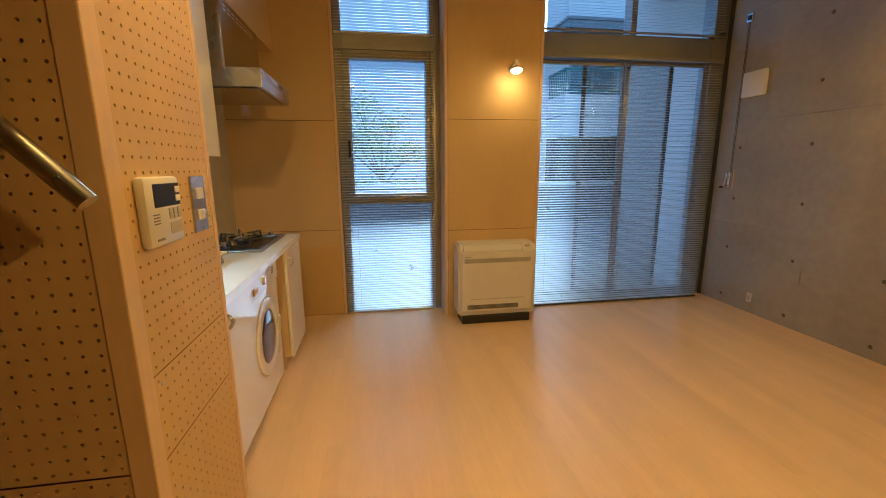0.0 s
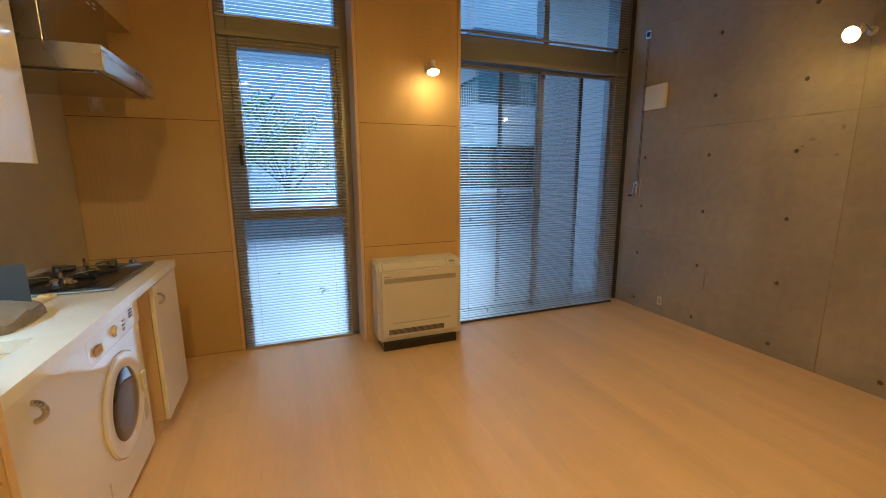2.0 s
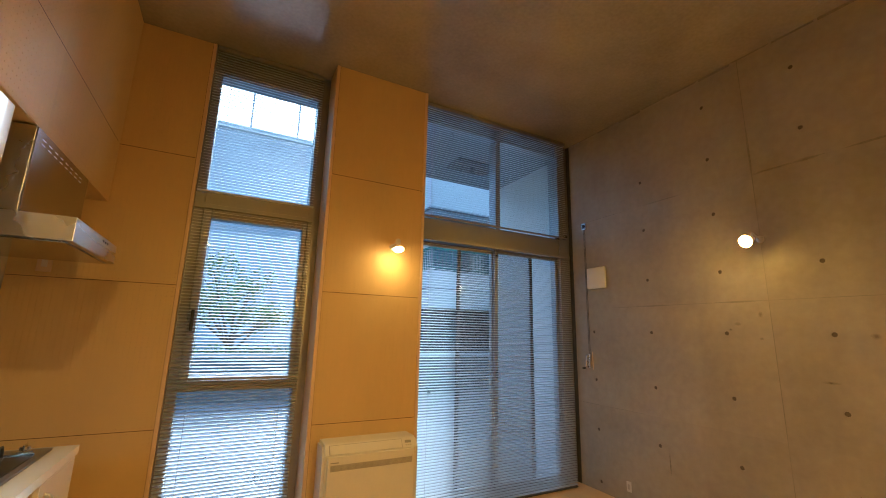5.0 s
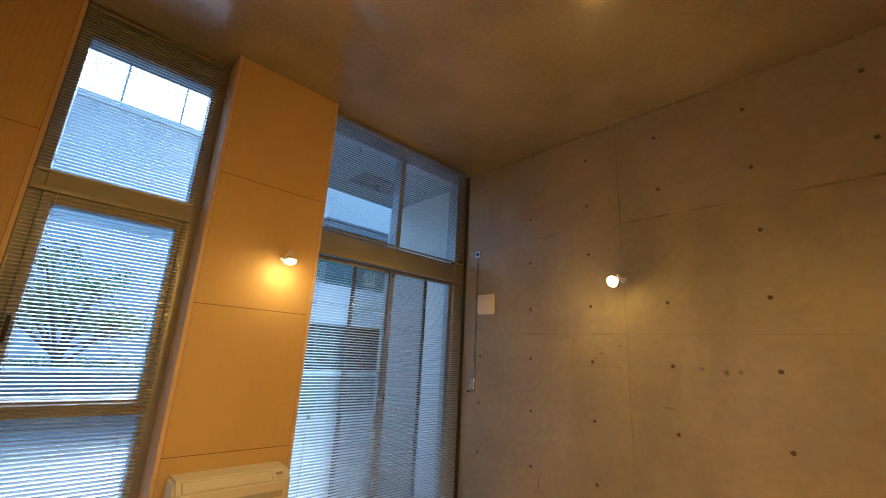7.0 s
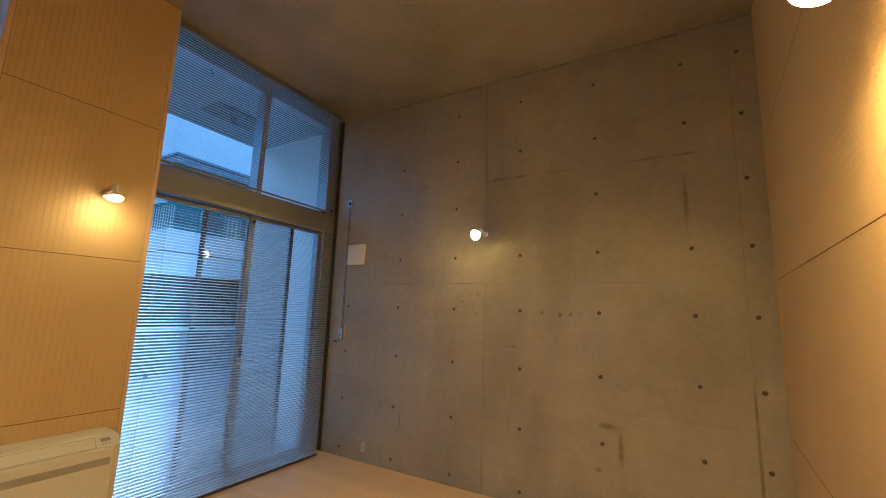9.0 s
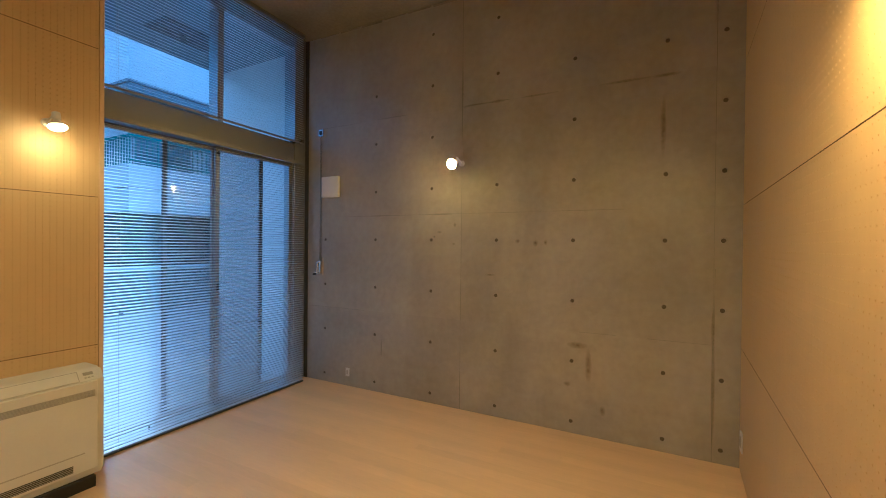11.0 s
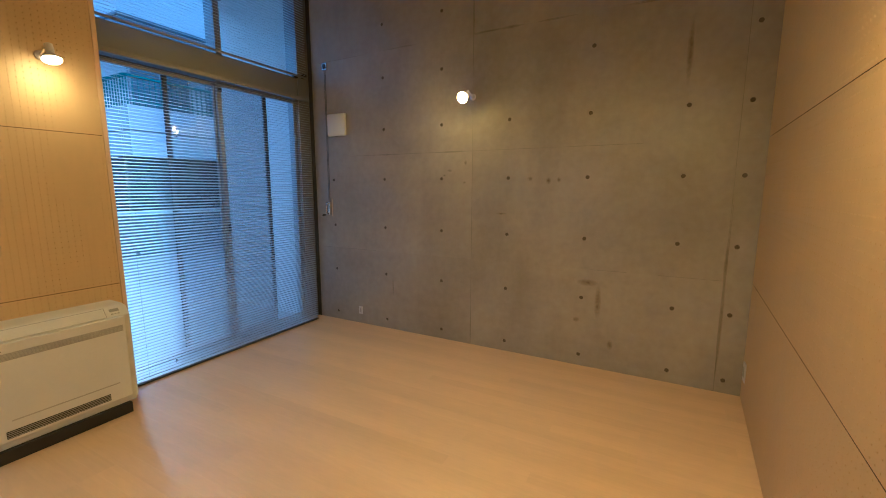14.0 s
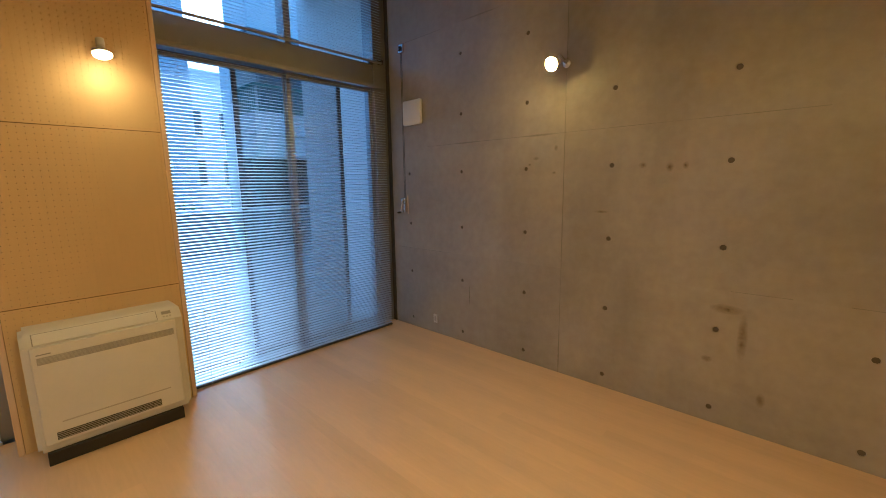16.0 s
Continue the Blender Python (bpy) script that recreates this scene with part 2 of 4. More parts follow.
def perforated(name, us, vs, radius, place, mat, parent, seg=8, cups=None, depth=0.012):
    """A sheet over the grid lines us x vs with one round hole in the middle of each cell; place(u, v, d) gives the point d behind the face."""
    us, vs, verts, faces = sorted(us), sorted(vs), [], []
    ring = [(math.cos(2 * math.pi * (i + 0.5) / seg), math.sin(2 * math.pi * (i + 0.5) / seg)) for i in range(seg)]
    for u0, u1 in zip(us, us[1:]):
        for v0, v1 in zip(vs, vs[1:]):
            c = ((u0 + u1) / 2, (v0 + v1) / 2) if cups is None else cups(u0, u1, v0, v1)
            k = len(verts)
            verts += [place(u0, v0, 0), place(u1, v0, 0), place(u1, v1, 0), place(u0, v1, 0)]
            if c is None:
                faces.append((k, k + 1, k + 2, k + 3))
                continue
            verts += [place(c[0] + radius * x, c[1] + radius * y, 0) for x, y in ring]
            verts += [place(c[0] + radius * 0.9 * x, c[1] + radius * 0.9 * y, depth) for x, y in ring]
            q = seg // 4
            # corners: 2 = quadrant 0, 3 = quadrant 1, 0 = quadrant 2, 1 = quadrant 3
            for quad, corner in enumerate((2, 3, 0, 1)):
                idx = [k + 4 + (quad * q + j) % seg for j in range(q)]
                nxt = k + 4 + ((quad + 1) * q) % seg
                faces.append((k + corner, *reversed(idx)))
                faces.append((k + corner, idx[-1], nxt, k + (3, 0, 1, 2)[quad]))
            for j in range(seg):
                a, b2 = k + 4 + j, k + 4 + (j + 1) % seg
                faces.append((a, b2, b2 + seg, a + seg))
    me = bpy.data.meshes.new(name)
    me.from_pydata(verts, [], faces)
    me.update()
    me.materials.append(mat)
    ob = new(name, me)
    ob.parent = parent
    return ob


def lines(a, b, n):
    return [a + (b - a) * i / n for i in range(n + 1)]

# ---- setting: floor, walls, ceiling ----
H, YW, YS, XW = 3.48, 0.30, -3.43, -4.37
CX0, CX1, CY = -2.655, -1.845, 0.09
EDGE_N = 0.46

struct("floor_base", B((-6.2, -6.0, -0.12), (0.0, 0.30, -0.016)), BEIGE, "timber sub-floor under the maple boards", "floor")
struct("ceiling", B((-6.3, -6.1, H), (0.35, EDGE_N, H + 0.2)), CEILM, "smooth bare concrete ceiling with a dull sheen", "ceiling")

# concrete side wall with tie holes
wall_e = thing("wall_east", "bare grey fair-faced concrete wall with tie holes", "wall", kind="structure")
part("core", B((0.007, -6.1, -0.12), (0.25, EDGE_N, H)), CONC_CUP, wall_e)
cols = [0.02, -0.6, -1.2, -1.8, -2.4, -3.0, -3.33]
rows_z = [0.085 + 0.449 * i for i in range(8)]
skip = {(3, 5), (1, 7), (0, 5), (0, 6), (0, 7), (5, 5)}
ys = [0.46] + [(a + b) / 2 for a, b in zip(cols, cols[1:])] + [-3.44]
zs = [-0.02] + [(a + b) / 2 for a, b in zip(rows_z, rows_z[1:])] + [H]


def tie(u0, u1, v0, v1):
    i = min(range(7), key=lambda k: abs(cols[k] - (u0 + u1) / 2) if not (u0 <= cols[k] <= u1) else -1)
    j = min(range(8), key=lambda k: abs(rows_z[k] - (v0 + v1) / 2) if not (v0 <= rows_z[k] <= v1) else -1)
    return None if (i, j) in skip else (cols[i], rows_z[j])


perforated("face", ys, zs, 0.0162, lambda u, v, d: (d, u, v), CONC, wall_e, seg=16, cups=tie, depth=0.007)
part("face_hall", B((0.0, -6.1, -0.02), (0.007, -3.44, H)), CONC, wall_e)
part("face_end", B((0.0, 0.4601, -0.12), (0.25, 1.85, 3.4)), WINGM, wall_e, "white rendered wing wall beside the terrace")
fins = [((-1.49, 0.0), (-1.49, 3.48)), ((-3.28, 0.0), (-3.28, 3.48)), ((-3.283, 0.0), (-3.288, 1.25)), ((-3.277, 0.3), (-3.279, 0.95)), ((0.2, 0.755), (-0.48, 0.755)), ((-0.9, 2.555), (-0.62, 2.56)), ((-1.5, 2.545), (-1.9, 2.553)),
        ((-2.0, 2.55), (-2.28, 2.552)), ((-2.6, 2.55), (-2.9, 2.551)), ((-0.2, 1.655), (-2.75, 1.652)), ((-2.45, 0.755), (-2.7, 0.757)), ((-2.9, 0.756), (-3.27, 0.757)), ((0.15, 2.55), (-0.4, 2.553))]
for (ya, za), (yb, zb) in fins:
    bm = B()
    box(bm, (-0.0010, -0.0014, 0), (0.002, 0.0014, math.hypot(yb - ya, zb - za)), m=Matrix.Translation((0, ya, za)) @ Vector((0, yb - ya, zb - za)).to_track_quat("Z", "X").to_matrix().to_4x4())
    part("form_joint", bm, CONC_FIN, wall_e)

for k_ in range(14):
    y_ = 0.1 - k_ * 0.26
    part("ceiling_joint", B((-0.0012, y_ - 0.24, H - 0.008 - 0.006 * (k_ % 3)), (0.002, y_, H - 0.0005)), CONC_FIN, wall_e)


SMUDGE = bpy.data.materials.new("brown_smudge")
SMUDGE.use_nodes = True
_n, _l = SMUDGE.node_tree.nodes, SMUDGE.node_tree.links
_n["Principled BSDF"].inputs["Base Color"].default_value = (0.18, 0.14, 0.095, 1)
_n["Principled BSDF"].inputs["Roughness"].default_value = 0.7
_c, _o, _k, _e = _n.new("ShaderNodeTexCoord"), _n.new("ShaderNodeVectorMath"), _n.new("ShaderNodeVectorMath"), _n.new("ShaderNodeVectorMath")
_o.operation, _k.operation, _e.operation = "SUBTRACT", "MULTIPLY", "LENGTH"
_o.inputs[1].default_value, _k.inputs[1].default_value = (0.5, 0.5, 0.5), (0.0, 2.0, 2.0)
_p, _g, _r, _u = _n.new("ShaderNodeNewGeometry"), _n.new("ShaderNodeTexNoise"), _n.new("ShaderNodeMapRange"), _n.new("ShaderNodeMath")
_g.inputs["Scale"].default_value, _g.inputs["Detail"].default_value = 45.0, 3.0
_u.operation = "MULTIPLY"
_r.inputs["From Min"].default_value, _r.inputs["From Max"].default_value = 0.15, 0.95
_r.inputs["To Min"].default_value, _r.inputs["To Max"].default_value = 0.85, 0.0
_t, _m = _n.new("ShaderNodeBsdfTransparent"), _n.new("ShaderNodeMixShader")
_l.new(_c.outputs["Generated"], _o.inputs[0]), _l.new(_o.outputs[0], _k.inputs[0]), _l.new(_k.outputs[0], _e.inputs[0]), _l.new(_e.outputs["Value"], _r.inputs["Value"])
_l.new(_p.outputs["Position"], _g.inputs["Vector"]), _l.new(_r.outputs[0], _u.inputs[0]), _l.new(_g.outputs["Fac"], _u.inputs[1])
_l.new(_u.outputs[0], _m.inputs[0]), _l.new(_t.outputs[0], _m.inputs[1]), _l.new(_n["Principled BSDF"].outputs[0], _m.inputs[2]), _l.new(_m.outputs[0], _n["Material Output"].inputs[0])


def stain(y, z, w, h, seed):
    """An irregular soft-edged smear on the concrete, half a millimetre proud."""
    r = random.Random(seed)
    bm = B()
    bm.faces.new([bm.verts.new((-0.0006, y + 1.7 * w * math.cos(a) * k, z + 1.4 * h * math.sin(a) * k)) for a, k in ((2 * math.pi * i / 14, r.uniform(0.8, 1.15)) for i in range(14))])
    part("stain", bm, SMUDGE, wall_e)


for n_, (y, z, w, h) in enumerate(((-1.98, 1.425, 0.015, 0.014), (-2.12, 1.41, 0.014, 0.022), (-2.2, 1.415, 0.010, 0.018), (-1.28, 1.50, 0.018, 0.010), (-1.23, 1.46, 0.008, 0.008), (-1.43, 1.56, 0.009, 0.016), (-1.42, 1.40, 0.009, 0.009),
                                   (-2.52, 0.50, 0.016, 0.12), (-2.44, 0.655, 0.05, 0.022), (-2.37, 0.36, 0.018, 0.016), (-0.68, 0.42, 0.005, 0.07), (-2.62, 0.20, 0.014, 0.035), (-1.75, 1.15, 0.03, 0.008), (-1.62, 2.553, 0.10, 0.007), (-1.80, 2.553, 0.05, 0.010), (-2.13, 2.551, 0.09, 0.006), (-0.78, 2.558, 0.12, 0.005), (-2.75, 2.551, 0.11, 0.008), (-3.0, 2.55, 0.06, 0.012),
                                   (-0.66, 1.655, 0.10, 0.006), (-1.30, 1.654, 0.09, 0.006), (-1.49, 2.7, 0.006, 0.20), (-1.49, 0.15, 0.004, 0.14), (-3.285, 0.45, 0.008, 0.30), (-3.28, 0.85, 0.007, 0.12), (-2.98, 2.20, 0.012, 0.16))):
    stain(y, z, w, h, n_)


def panel_wall(parent, u0, u1, joints, place, pitch=0.03, gap=0.004, skin=0.009, splits=(), bore=0.0027):
    """Perforated boards between the horizontal joints, with open joints and a dark backing."""
    us = [u0, *splits, u1]
    for ua, ub in zip(us, us[1:]):
        for z0, z1 in zip(joints, joints[1:]):
            nu, nv = max(1, round(abs(ub - ua) / pitch)), max(1, round((z1 - z0) / pitch))
            perforated("panel", lines(ua + gap / 2, ub - gap / 2, nu), lines(z0 + gap / 2, z1 - gap / 2, nv), bore, place, PLY, parent, depth=skin)


J = [0.0, 0.757, 1.657, 2.557, H]

# south wall, perforated boards
wall_s = thing("wall_south", "perforated plywood panel wall, pale and warm", "wall", kind="structure")
SKEW = 0.056


def south(u, d=0.0):
    return YS - SKEW * u - d


bm = B((-2.75, YS - 0.15, 0), (0.0, YS - 0.012, H))
for v in bm.verts:
    v.co.y -= SKEW * v.co.x
part("core", bm, HOLE, wall_s)
panel_wall(wall_s, 0.0, -2.75, J, lambda u, v, d: (u, south(u, d), v), skin=0.0015, bore=0.0026)

# window wall: kitchen side, column, beams
wall_n = thing("wall_north", "perforated plywood window wall beside the kitchen", "wall", kind="structure")
part("core", B((-4.519, YW + 0.012, -0.12), (-3.52, EDGE_N, H)), HOLE, wall_n)
panel_wall(wall_n, XW, -3.535, J, lambda u, v, d: (u, YW + d, v))
part("reveal_trim", B((-3.535, YW - 0.004, 0), (-3.512, YW + 0.03, H), 0.002), PLY_EDGE, wall_n)

column = thing("column", "perforated plywood clad column between the windows", "column", kind="structure")
part("core", B((CX0 + 0.025, CY + 0.012, 0), (CX1 - 0.025, EDGE_N, H)), HOLE, column)
panel_wall(column, CX0 + 0.025, CX1 - 0.025, J, lambda u, v, d: (u, CY + d, v))
for xa, xb in ((CX0, CX0 + 0.025), (CX1 - 0.025, CX1)):
    part("corner_trim", B((xa, CY - 0.003, 0), (xb, EDGE_N, H), 0.002), PLY_EDGE, column)

# kitchen back wall, soffit box over it
struct("wall_west", B((XW - 0.15, -2.02, 0), (XW, YW + 0.012, 2.16)), SPLASH, "satin beige-grey kitchen backsplash wall", "wall")
soffit = thing("wall_soffit", "perforated plywood wall above the kitchen units", "wall", kind="structure")
part("core", B((XW - 0.15, -2.45, 2.175), (-3.982, YW + 0.012, H)), HOLE, soffit)
part("underside", B((XW - 0.15, -2.0, 2.158), (-3.972, YW - 0.001, 2.175)), PLY, soffit)
panel_wall(soffit, YW, -2.02, [2.16, 2.557, H], lambda u, v, d: (-3.97 - d, u, v), splits=(-0.75,))

# pegboard return by the stair
PX, PY = -3.66, -2.47
peg = thing("wall_pegboard", "pegboard partition end with pale timber corner post", "wall", kind="structure")
part("core", B((XW - 1.7, PY + 0.012, 0), (PX - 0.012, -2.02, H)), HOLE, peg)
JB = [0.0, 0.685, 0.872, 1.77, 2.67, H]
panel_wall(peg, PY + 0.0415, -2.0435, JB, lambda u, v, d: (PX - d, u, v), gap=0.003, bore=0.0037)
panel_wall(peg, PX - 0.0445, XW - 1.7, [0.0, 0.69, 1.59, 2.49, H], lambda u, v, d: (u, PY + d, v), bore=0.0037)
part("corner_post", B((PX - 0.045, PY - 0.002, 0), (PX + 0.002, PY + 0.042, H), 0.003), PLY_EDGE, peg)
part("end_trim", B((PX - 0.05, -2.043, 0), (PX + 0.002, -2.02, H), 0.002), PLY_EDGE, peg)
for y, z in ((-2.40, 0.845), (-2.07, 0.845)):
    part("screw", lathe(B(), [(0.005, 0), (0.005, 0.0015), (0.003, 0.002)], Matrix.Translation((PX, y, z)) @ pose(0, 0, 0, 0, 90, 0), 10), STEEL, peg)

# plain walls that close the place behind
struct("wall_neighbour", B((-6.2, -2.02, -0.12), (XW - 0.1501, EDGE_N, H)), RENDERB, "solid mass behind the kitchen wall", "wall")
struct("wall_hall_west", B((-6.2, -6.0, 0), (-6.05, PY + 0.012, H)), PLY, "plain plywood hall wall", "wall")
struct("wall_hall_south", B((-6.2, -6.1, 0), (0.0, -5.95, H)), PLY, "plain plywood hall end wall", "wall")
struct("wall_hall_east", B((-2.90, -5.95, 0), (-2.7501, YS - 0.0, H)), PLY, "plain plywood hall side wall", "wall")


# ---- windows ----
def frame_bar(parent, name, lo, hi, mat=ALU, bevel=0.004):
    return part(name, B(lo, hi, bevel), mat, parent)


def pane(parent, x0, x1, z0, z1, y):
    ob = part("pane", B((x0, y - 0.003, z0), (x1, y + 0.003, z1)), GLASS, parent)
    ob.visible_shadow = False
    return ob


win = thing("window_1", "tall aluminium window with hinged sash and fixed lights", "window", kind="structure")
W0, W1, FY, FB = -3.512, -2.635, 0.33, 0.45
for nm, lo, hi in (("jamb", (W0, FY, 0), (W0 + 0.065, FB, H)), ("jamb", (W1 - 0.105, FY, 0), (W1, FB, H)), ("head", (W0 + 0.065, FY, 3.25), (W1 - 0.105, FB, H)),
                   ("sill", (W0 + 0.065, FY, -0.02), (W1 - 0.105, FB, 0.03)), ("transom", (W0 + 0.065, FY - 0.012, 2.235), (W1 - 0.105, FB, 2.335)), ("transom", (W0 + 0.065, FY - 0.005, 0.975), (W1 - 0.105, FB + 0.07, 1.035))):
    frame_bar(win, nm, lo, hi)
pane(win, W0 + 0.06, W1 - 0.1, 2.33, 3.255, 0.40)
pane(win, W0 + 0.06, W1 - 0.1, 0.025, 0.98, 0.40)
sash = frame_bar(win, "sash", (W0 + 0.068, FY - 0.012, 1.037), (W0 + 0.118, FB - 0.04, 2.232))
for lo, hi in (((W1 - 0.142, FY - 0.012, 1.037), (W1 - 0.108, FB - 0.04, 2.232)), ((W0 + 0.118, FY - 0.012, 2.145), (W1 - 0.142, FB - 0.04, 2.232)), ((W0 + 0.118, FY - 0.012, 1.037), (W1 - 0.142, FB - 0.04, 1.072))):
    frame_bar(sash, "sash_rail", lo, hi)
pane(sash, W0 + 0.113, W1 - 0.137, 1.068, 2.15, 0.375)
hd = part("handle", B((W0 + 0.083, FY - 0.05, 1.36), (W0 + 0.103, FY - 0.012, 1.50), 0.006), BLACK, sash, "dark window handle")
part("stay", rod(B(), (W1 - 0.10, FY - 0.01, 1.15), (W1 - 0.10, FY - 0.01, 1.95), 0.006), ALU, sash)

door = thing("door_1", "aluminium sliding terrace door under a top light", "door", kind="structure")
D0 = CX1 - 0.02
for nm, lo, hi in (("jamb", (D0, FY - 0.03, -0.02), (D0 + 0.05, FB, H)), ("jamb", (-0.145, FY - 0.03, -0.02), (-0.001, FB, H)), ("head", (D0 + 0.05, FY, 3.36), (-0.145, FB, H)),
                   ("sill", (D0 + 0.05, FY - 0.06, -0.02), (-0.145, FB, 0.02)), ("transom", (D0 + 0.05, FY - 0.02, 2.21), (-0.145, FB, 2.405)), ("mullion", (-0.948, FY, 2.405), (-0.895, FB, 3.36))):
    frame_bar(door, nm, lo, hi)
pane(door, D0 + 0.05, -0.943, 2.40, 3.365, 0.40)
pane(door, -0.90, -0.14, 2.40, 3.365, 0.40)


def sliding(x0, x1, y, st=0.045):
    leaf = frame_bar(door, "leaf", (x0, y - 0.015, 0.021), (x0 + st, y + 0.015, 2.203))
    frame_bar(leaf, "stile", (x1 - st, y - 0.015, 0.021), (x1, y + 0.015, 2.203))
    frame_bar(leaf, "rail", (x0 + st, y - 0.015, 2.165), (x1 - st, y + 0.015, 2.203))
    frame_bar(leaf, "rail", (x0 + st, y - 0.015, 0.021), (x1 - st, y + 0.015, 0.075))
    pane(leaf, x0 + st - 0.005, x1 - st + 0.005, 0.07, 2.17, y)
    return leaf


leaf_a = sliding(D0 + 0.052, -0.915, 0.395)
leaf_b = sliding(-0.958, -0.147, 0.350, 0.036)
part("latch", B((-0.95, 0.318, 0.98), (-0.93, 0.334, 1.06), 0.005), BLACK, leaf_b, "black crescent latch")
part("top_catch", B((-0.952, 0.318, 2.12), (-0.927, 0.334, 2.155), 0.005), BLACK, leaf_b)
part("window_opener", B((-0.20, 0.285, 2.395), (-0.15, 0.31, 2.43), 0.006), BLACK, door, "black top light opener")
part("window_opener", B((-0.10, 0.262, 2.405), (-0.06, 0.299, 2.445), 0.006), BLACK, door)
MESHM = bpy.data.materials.new("insect_mesh")
MESHM.use_nodes = True
_n, _l = MESHM.node_tree.nodes, MESHM.node_tree.links
_t, _m = _n.new("ShaderNodeBsdfTransparent"), _n.new("ShaderNodeMixShader")
_n["Principled BSDF"].inputs["Base Color"].default_value = (0.10, 0.11, 0.11, 1)
_m.inputs[0].default_value = 0.76
_l.new(_n["Principled BSDF"].outputs[0], _m.inputs[1]), _l.new(_t.outputs[0], _m.inputs[2]), _l.new(_m.outputs[0], _n["Material Output"].inputs[0])
screen = frame_bar(door, "screen_leaf", (-1.325, 0.425, 0.021), (-1.29, 0.445, 2.203), ALU_DK)
frame_bar(screen, "screen_stile", (-0.455, 0.425, 0.021), (-0.42, 0.445, 2.203), ALU_DK)
part("insect_mesh", B((-1.29, 0.434, 0.03), (-0.455, 0.436, 2.19)), MESHM, screen)


part("jamb_gasket", B((-0.006, 0.255, 0), (-0.001, 0.299, H)), ALU_DK, door, "dark gap beside the concrete")


# ---- venetian blinds ----
def slat_mesh(x0, x1, depth=0.025, crown=0.0022, tilt=0.0):
    bm = B()
    prof = [(-depth / 2 + depth * i / 4, crown * (1 - (2 * i / 4 - 1) ** 2)) for i in range(5)]
    ct, s_ = math.cos(radians(tilt)), math.sin(radians(tilt))
    prof = [(p * ct - q * s_, p * s_ + q * ct) for p, q in prof]
    top = [[bm.verts.new((x, p, q)) for p, q in prof] for x in (x0, x1)]
    low = [[bm.verts.new((x, p, q - 0.0005)) for p, q in prof] for x in (x0, x1)]
    for i in range(4):
        bm.faces.new((top[0][i], top[1][i], top[1][i + 1], top[0][i + 1]))
        bm.faces.new((low[0][i + 1], low[1][i + 1], low[1][i], low[0][i]))
    bm.faces.new((top[0][0], low[0][0], low[1][0], top[1][0]))
    bm.faces.new((top[0][4], top[1][4], low[1][4], low[0][4]))
    return bm


def blind(x0, x1, z0, z1, y, cords, foot=SLAT, tilt=16.0, pitch=0.0215):
    bl = thing("venetian_blind", "white aluminium venetian blind, lowered, slats open", "blind", "window blinds")
    part("head_rail", B((x0, y - 0.014, z1 - 0.03), (x1, y + 0.014, z1), 0.002), ALU, bl)
    part("bottom_rail", B((x0, y - 0.011, z0), (x1, y + 0.011, z0 + 0.014), 0.003), foot, bl)
    n = int((z1 - 0.045 - z0 - 0.025) / pitch)
    first = None
    for i in range(n + 1):
        z = z0 + 0.028 + i * pitch
        if first is None:
            first = part("slat", slat_mesh(x0 + 0.003, x1 - 0.003, tilt=tilt), SLAT, bl, smooth=True)
            first.location = (0, y, z)
        else:
            o = new("slat", first.data)
            o.parent = bl
            o.location = (0, y + random.uniform(-0.0005, 0.0005), z + random.uniform(-0.0002, 0.0002))
            o.rotation_euler = (radians(random.uniform(-0.2, 0.2)), 0, 0)
    for x in cords:
        for dy in (-0.0135, 0.0135):
            part("ladder_cord", B((x - 0.0006, y + dy - 0.0005, z0 + 0.01), (x + 0.0006, y + dy + 0.0005, z1 - 0.02)), CORD, bl)
    return bl


blind(W0 + 0.01, W1 - 0.075, 2.325, 3.47, 0.305, (W0 + 0.13, W1 - 0.19))
blind(W0 + 0.01, W1 - 0.075, 0.004, 2.235, 0.300, (W0 + 0.13, W1 - 0.19))
blind(D0 + 0.01, -0.125, 2.385, 3.47, 0.205, (D0 + 0.14, -1.0, -0.26), ALU)
# The near-black bottom rail paints in the shadow gap along the door's foot.
blind(D0 + 0.01, -0.125, 0.004, 2.20, 0.190, (D0 + 0.14, -1.0, -0.26), ALU_DK)

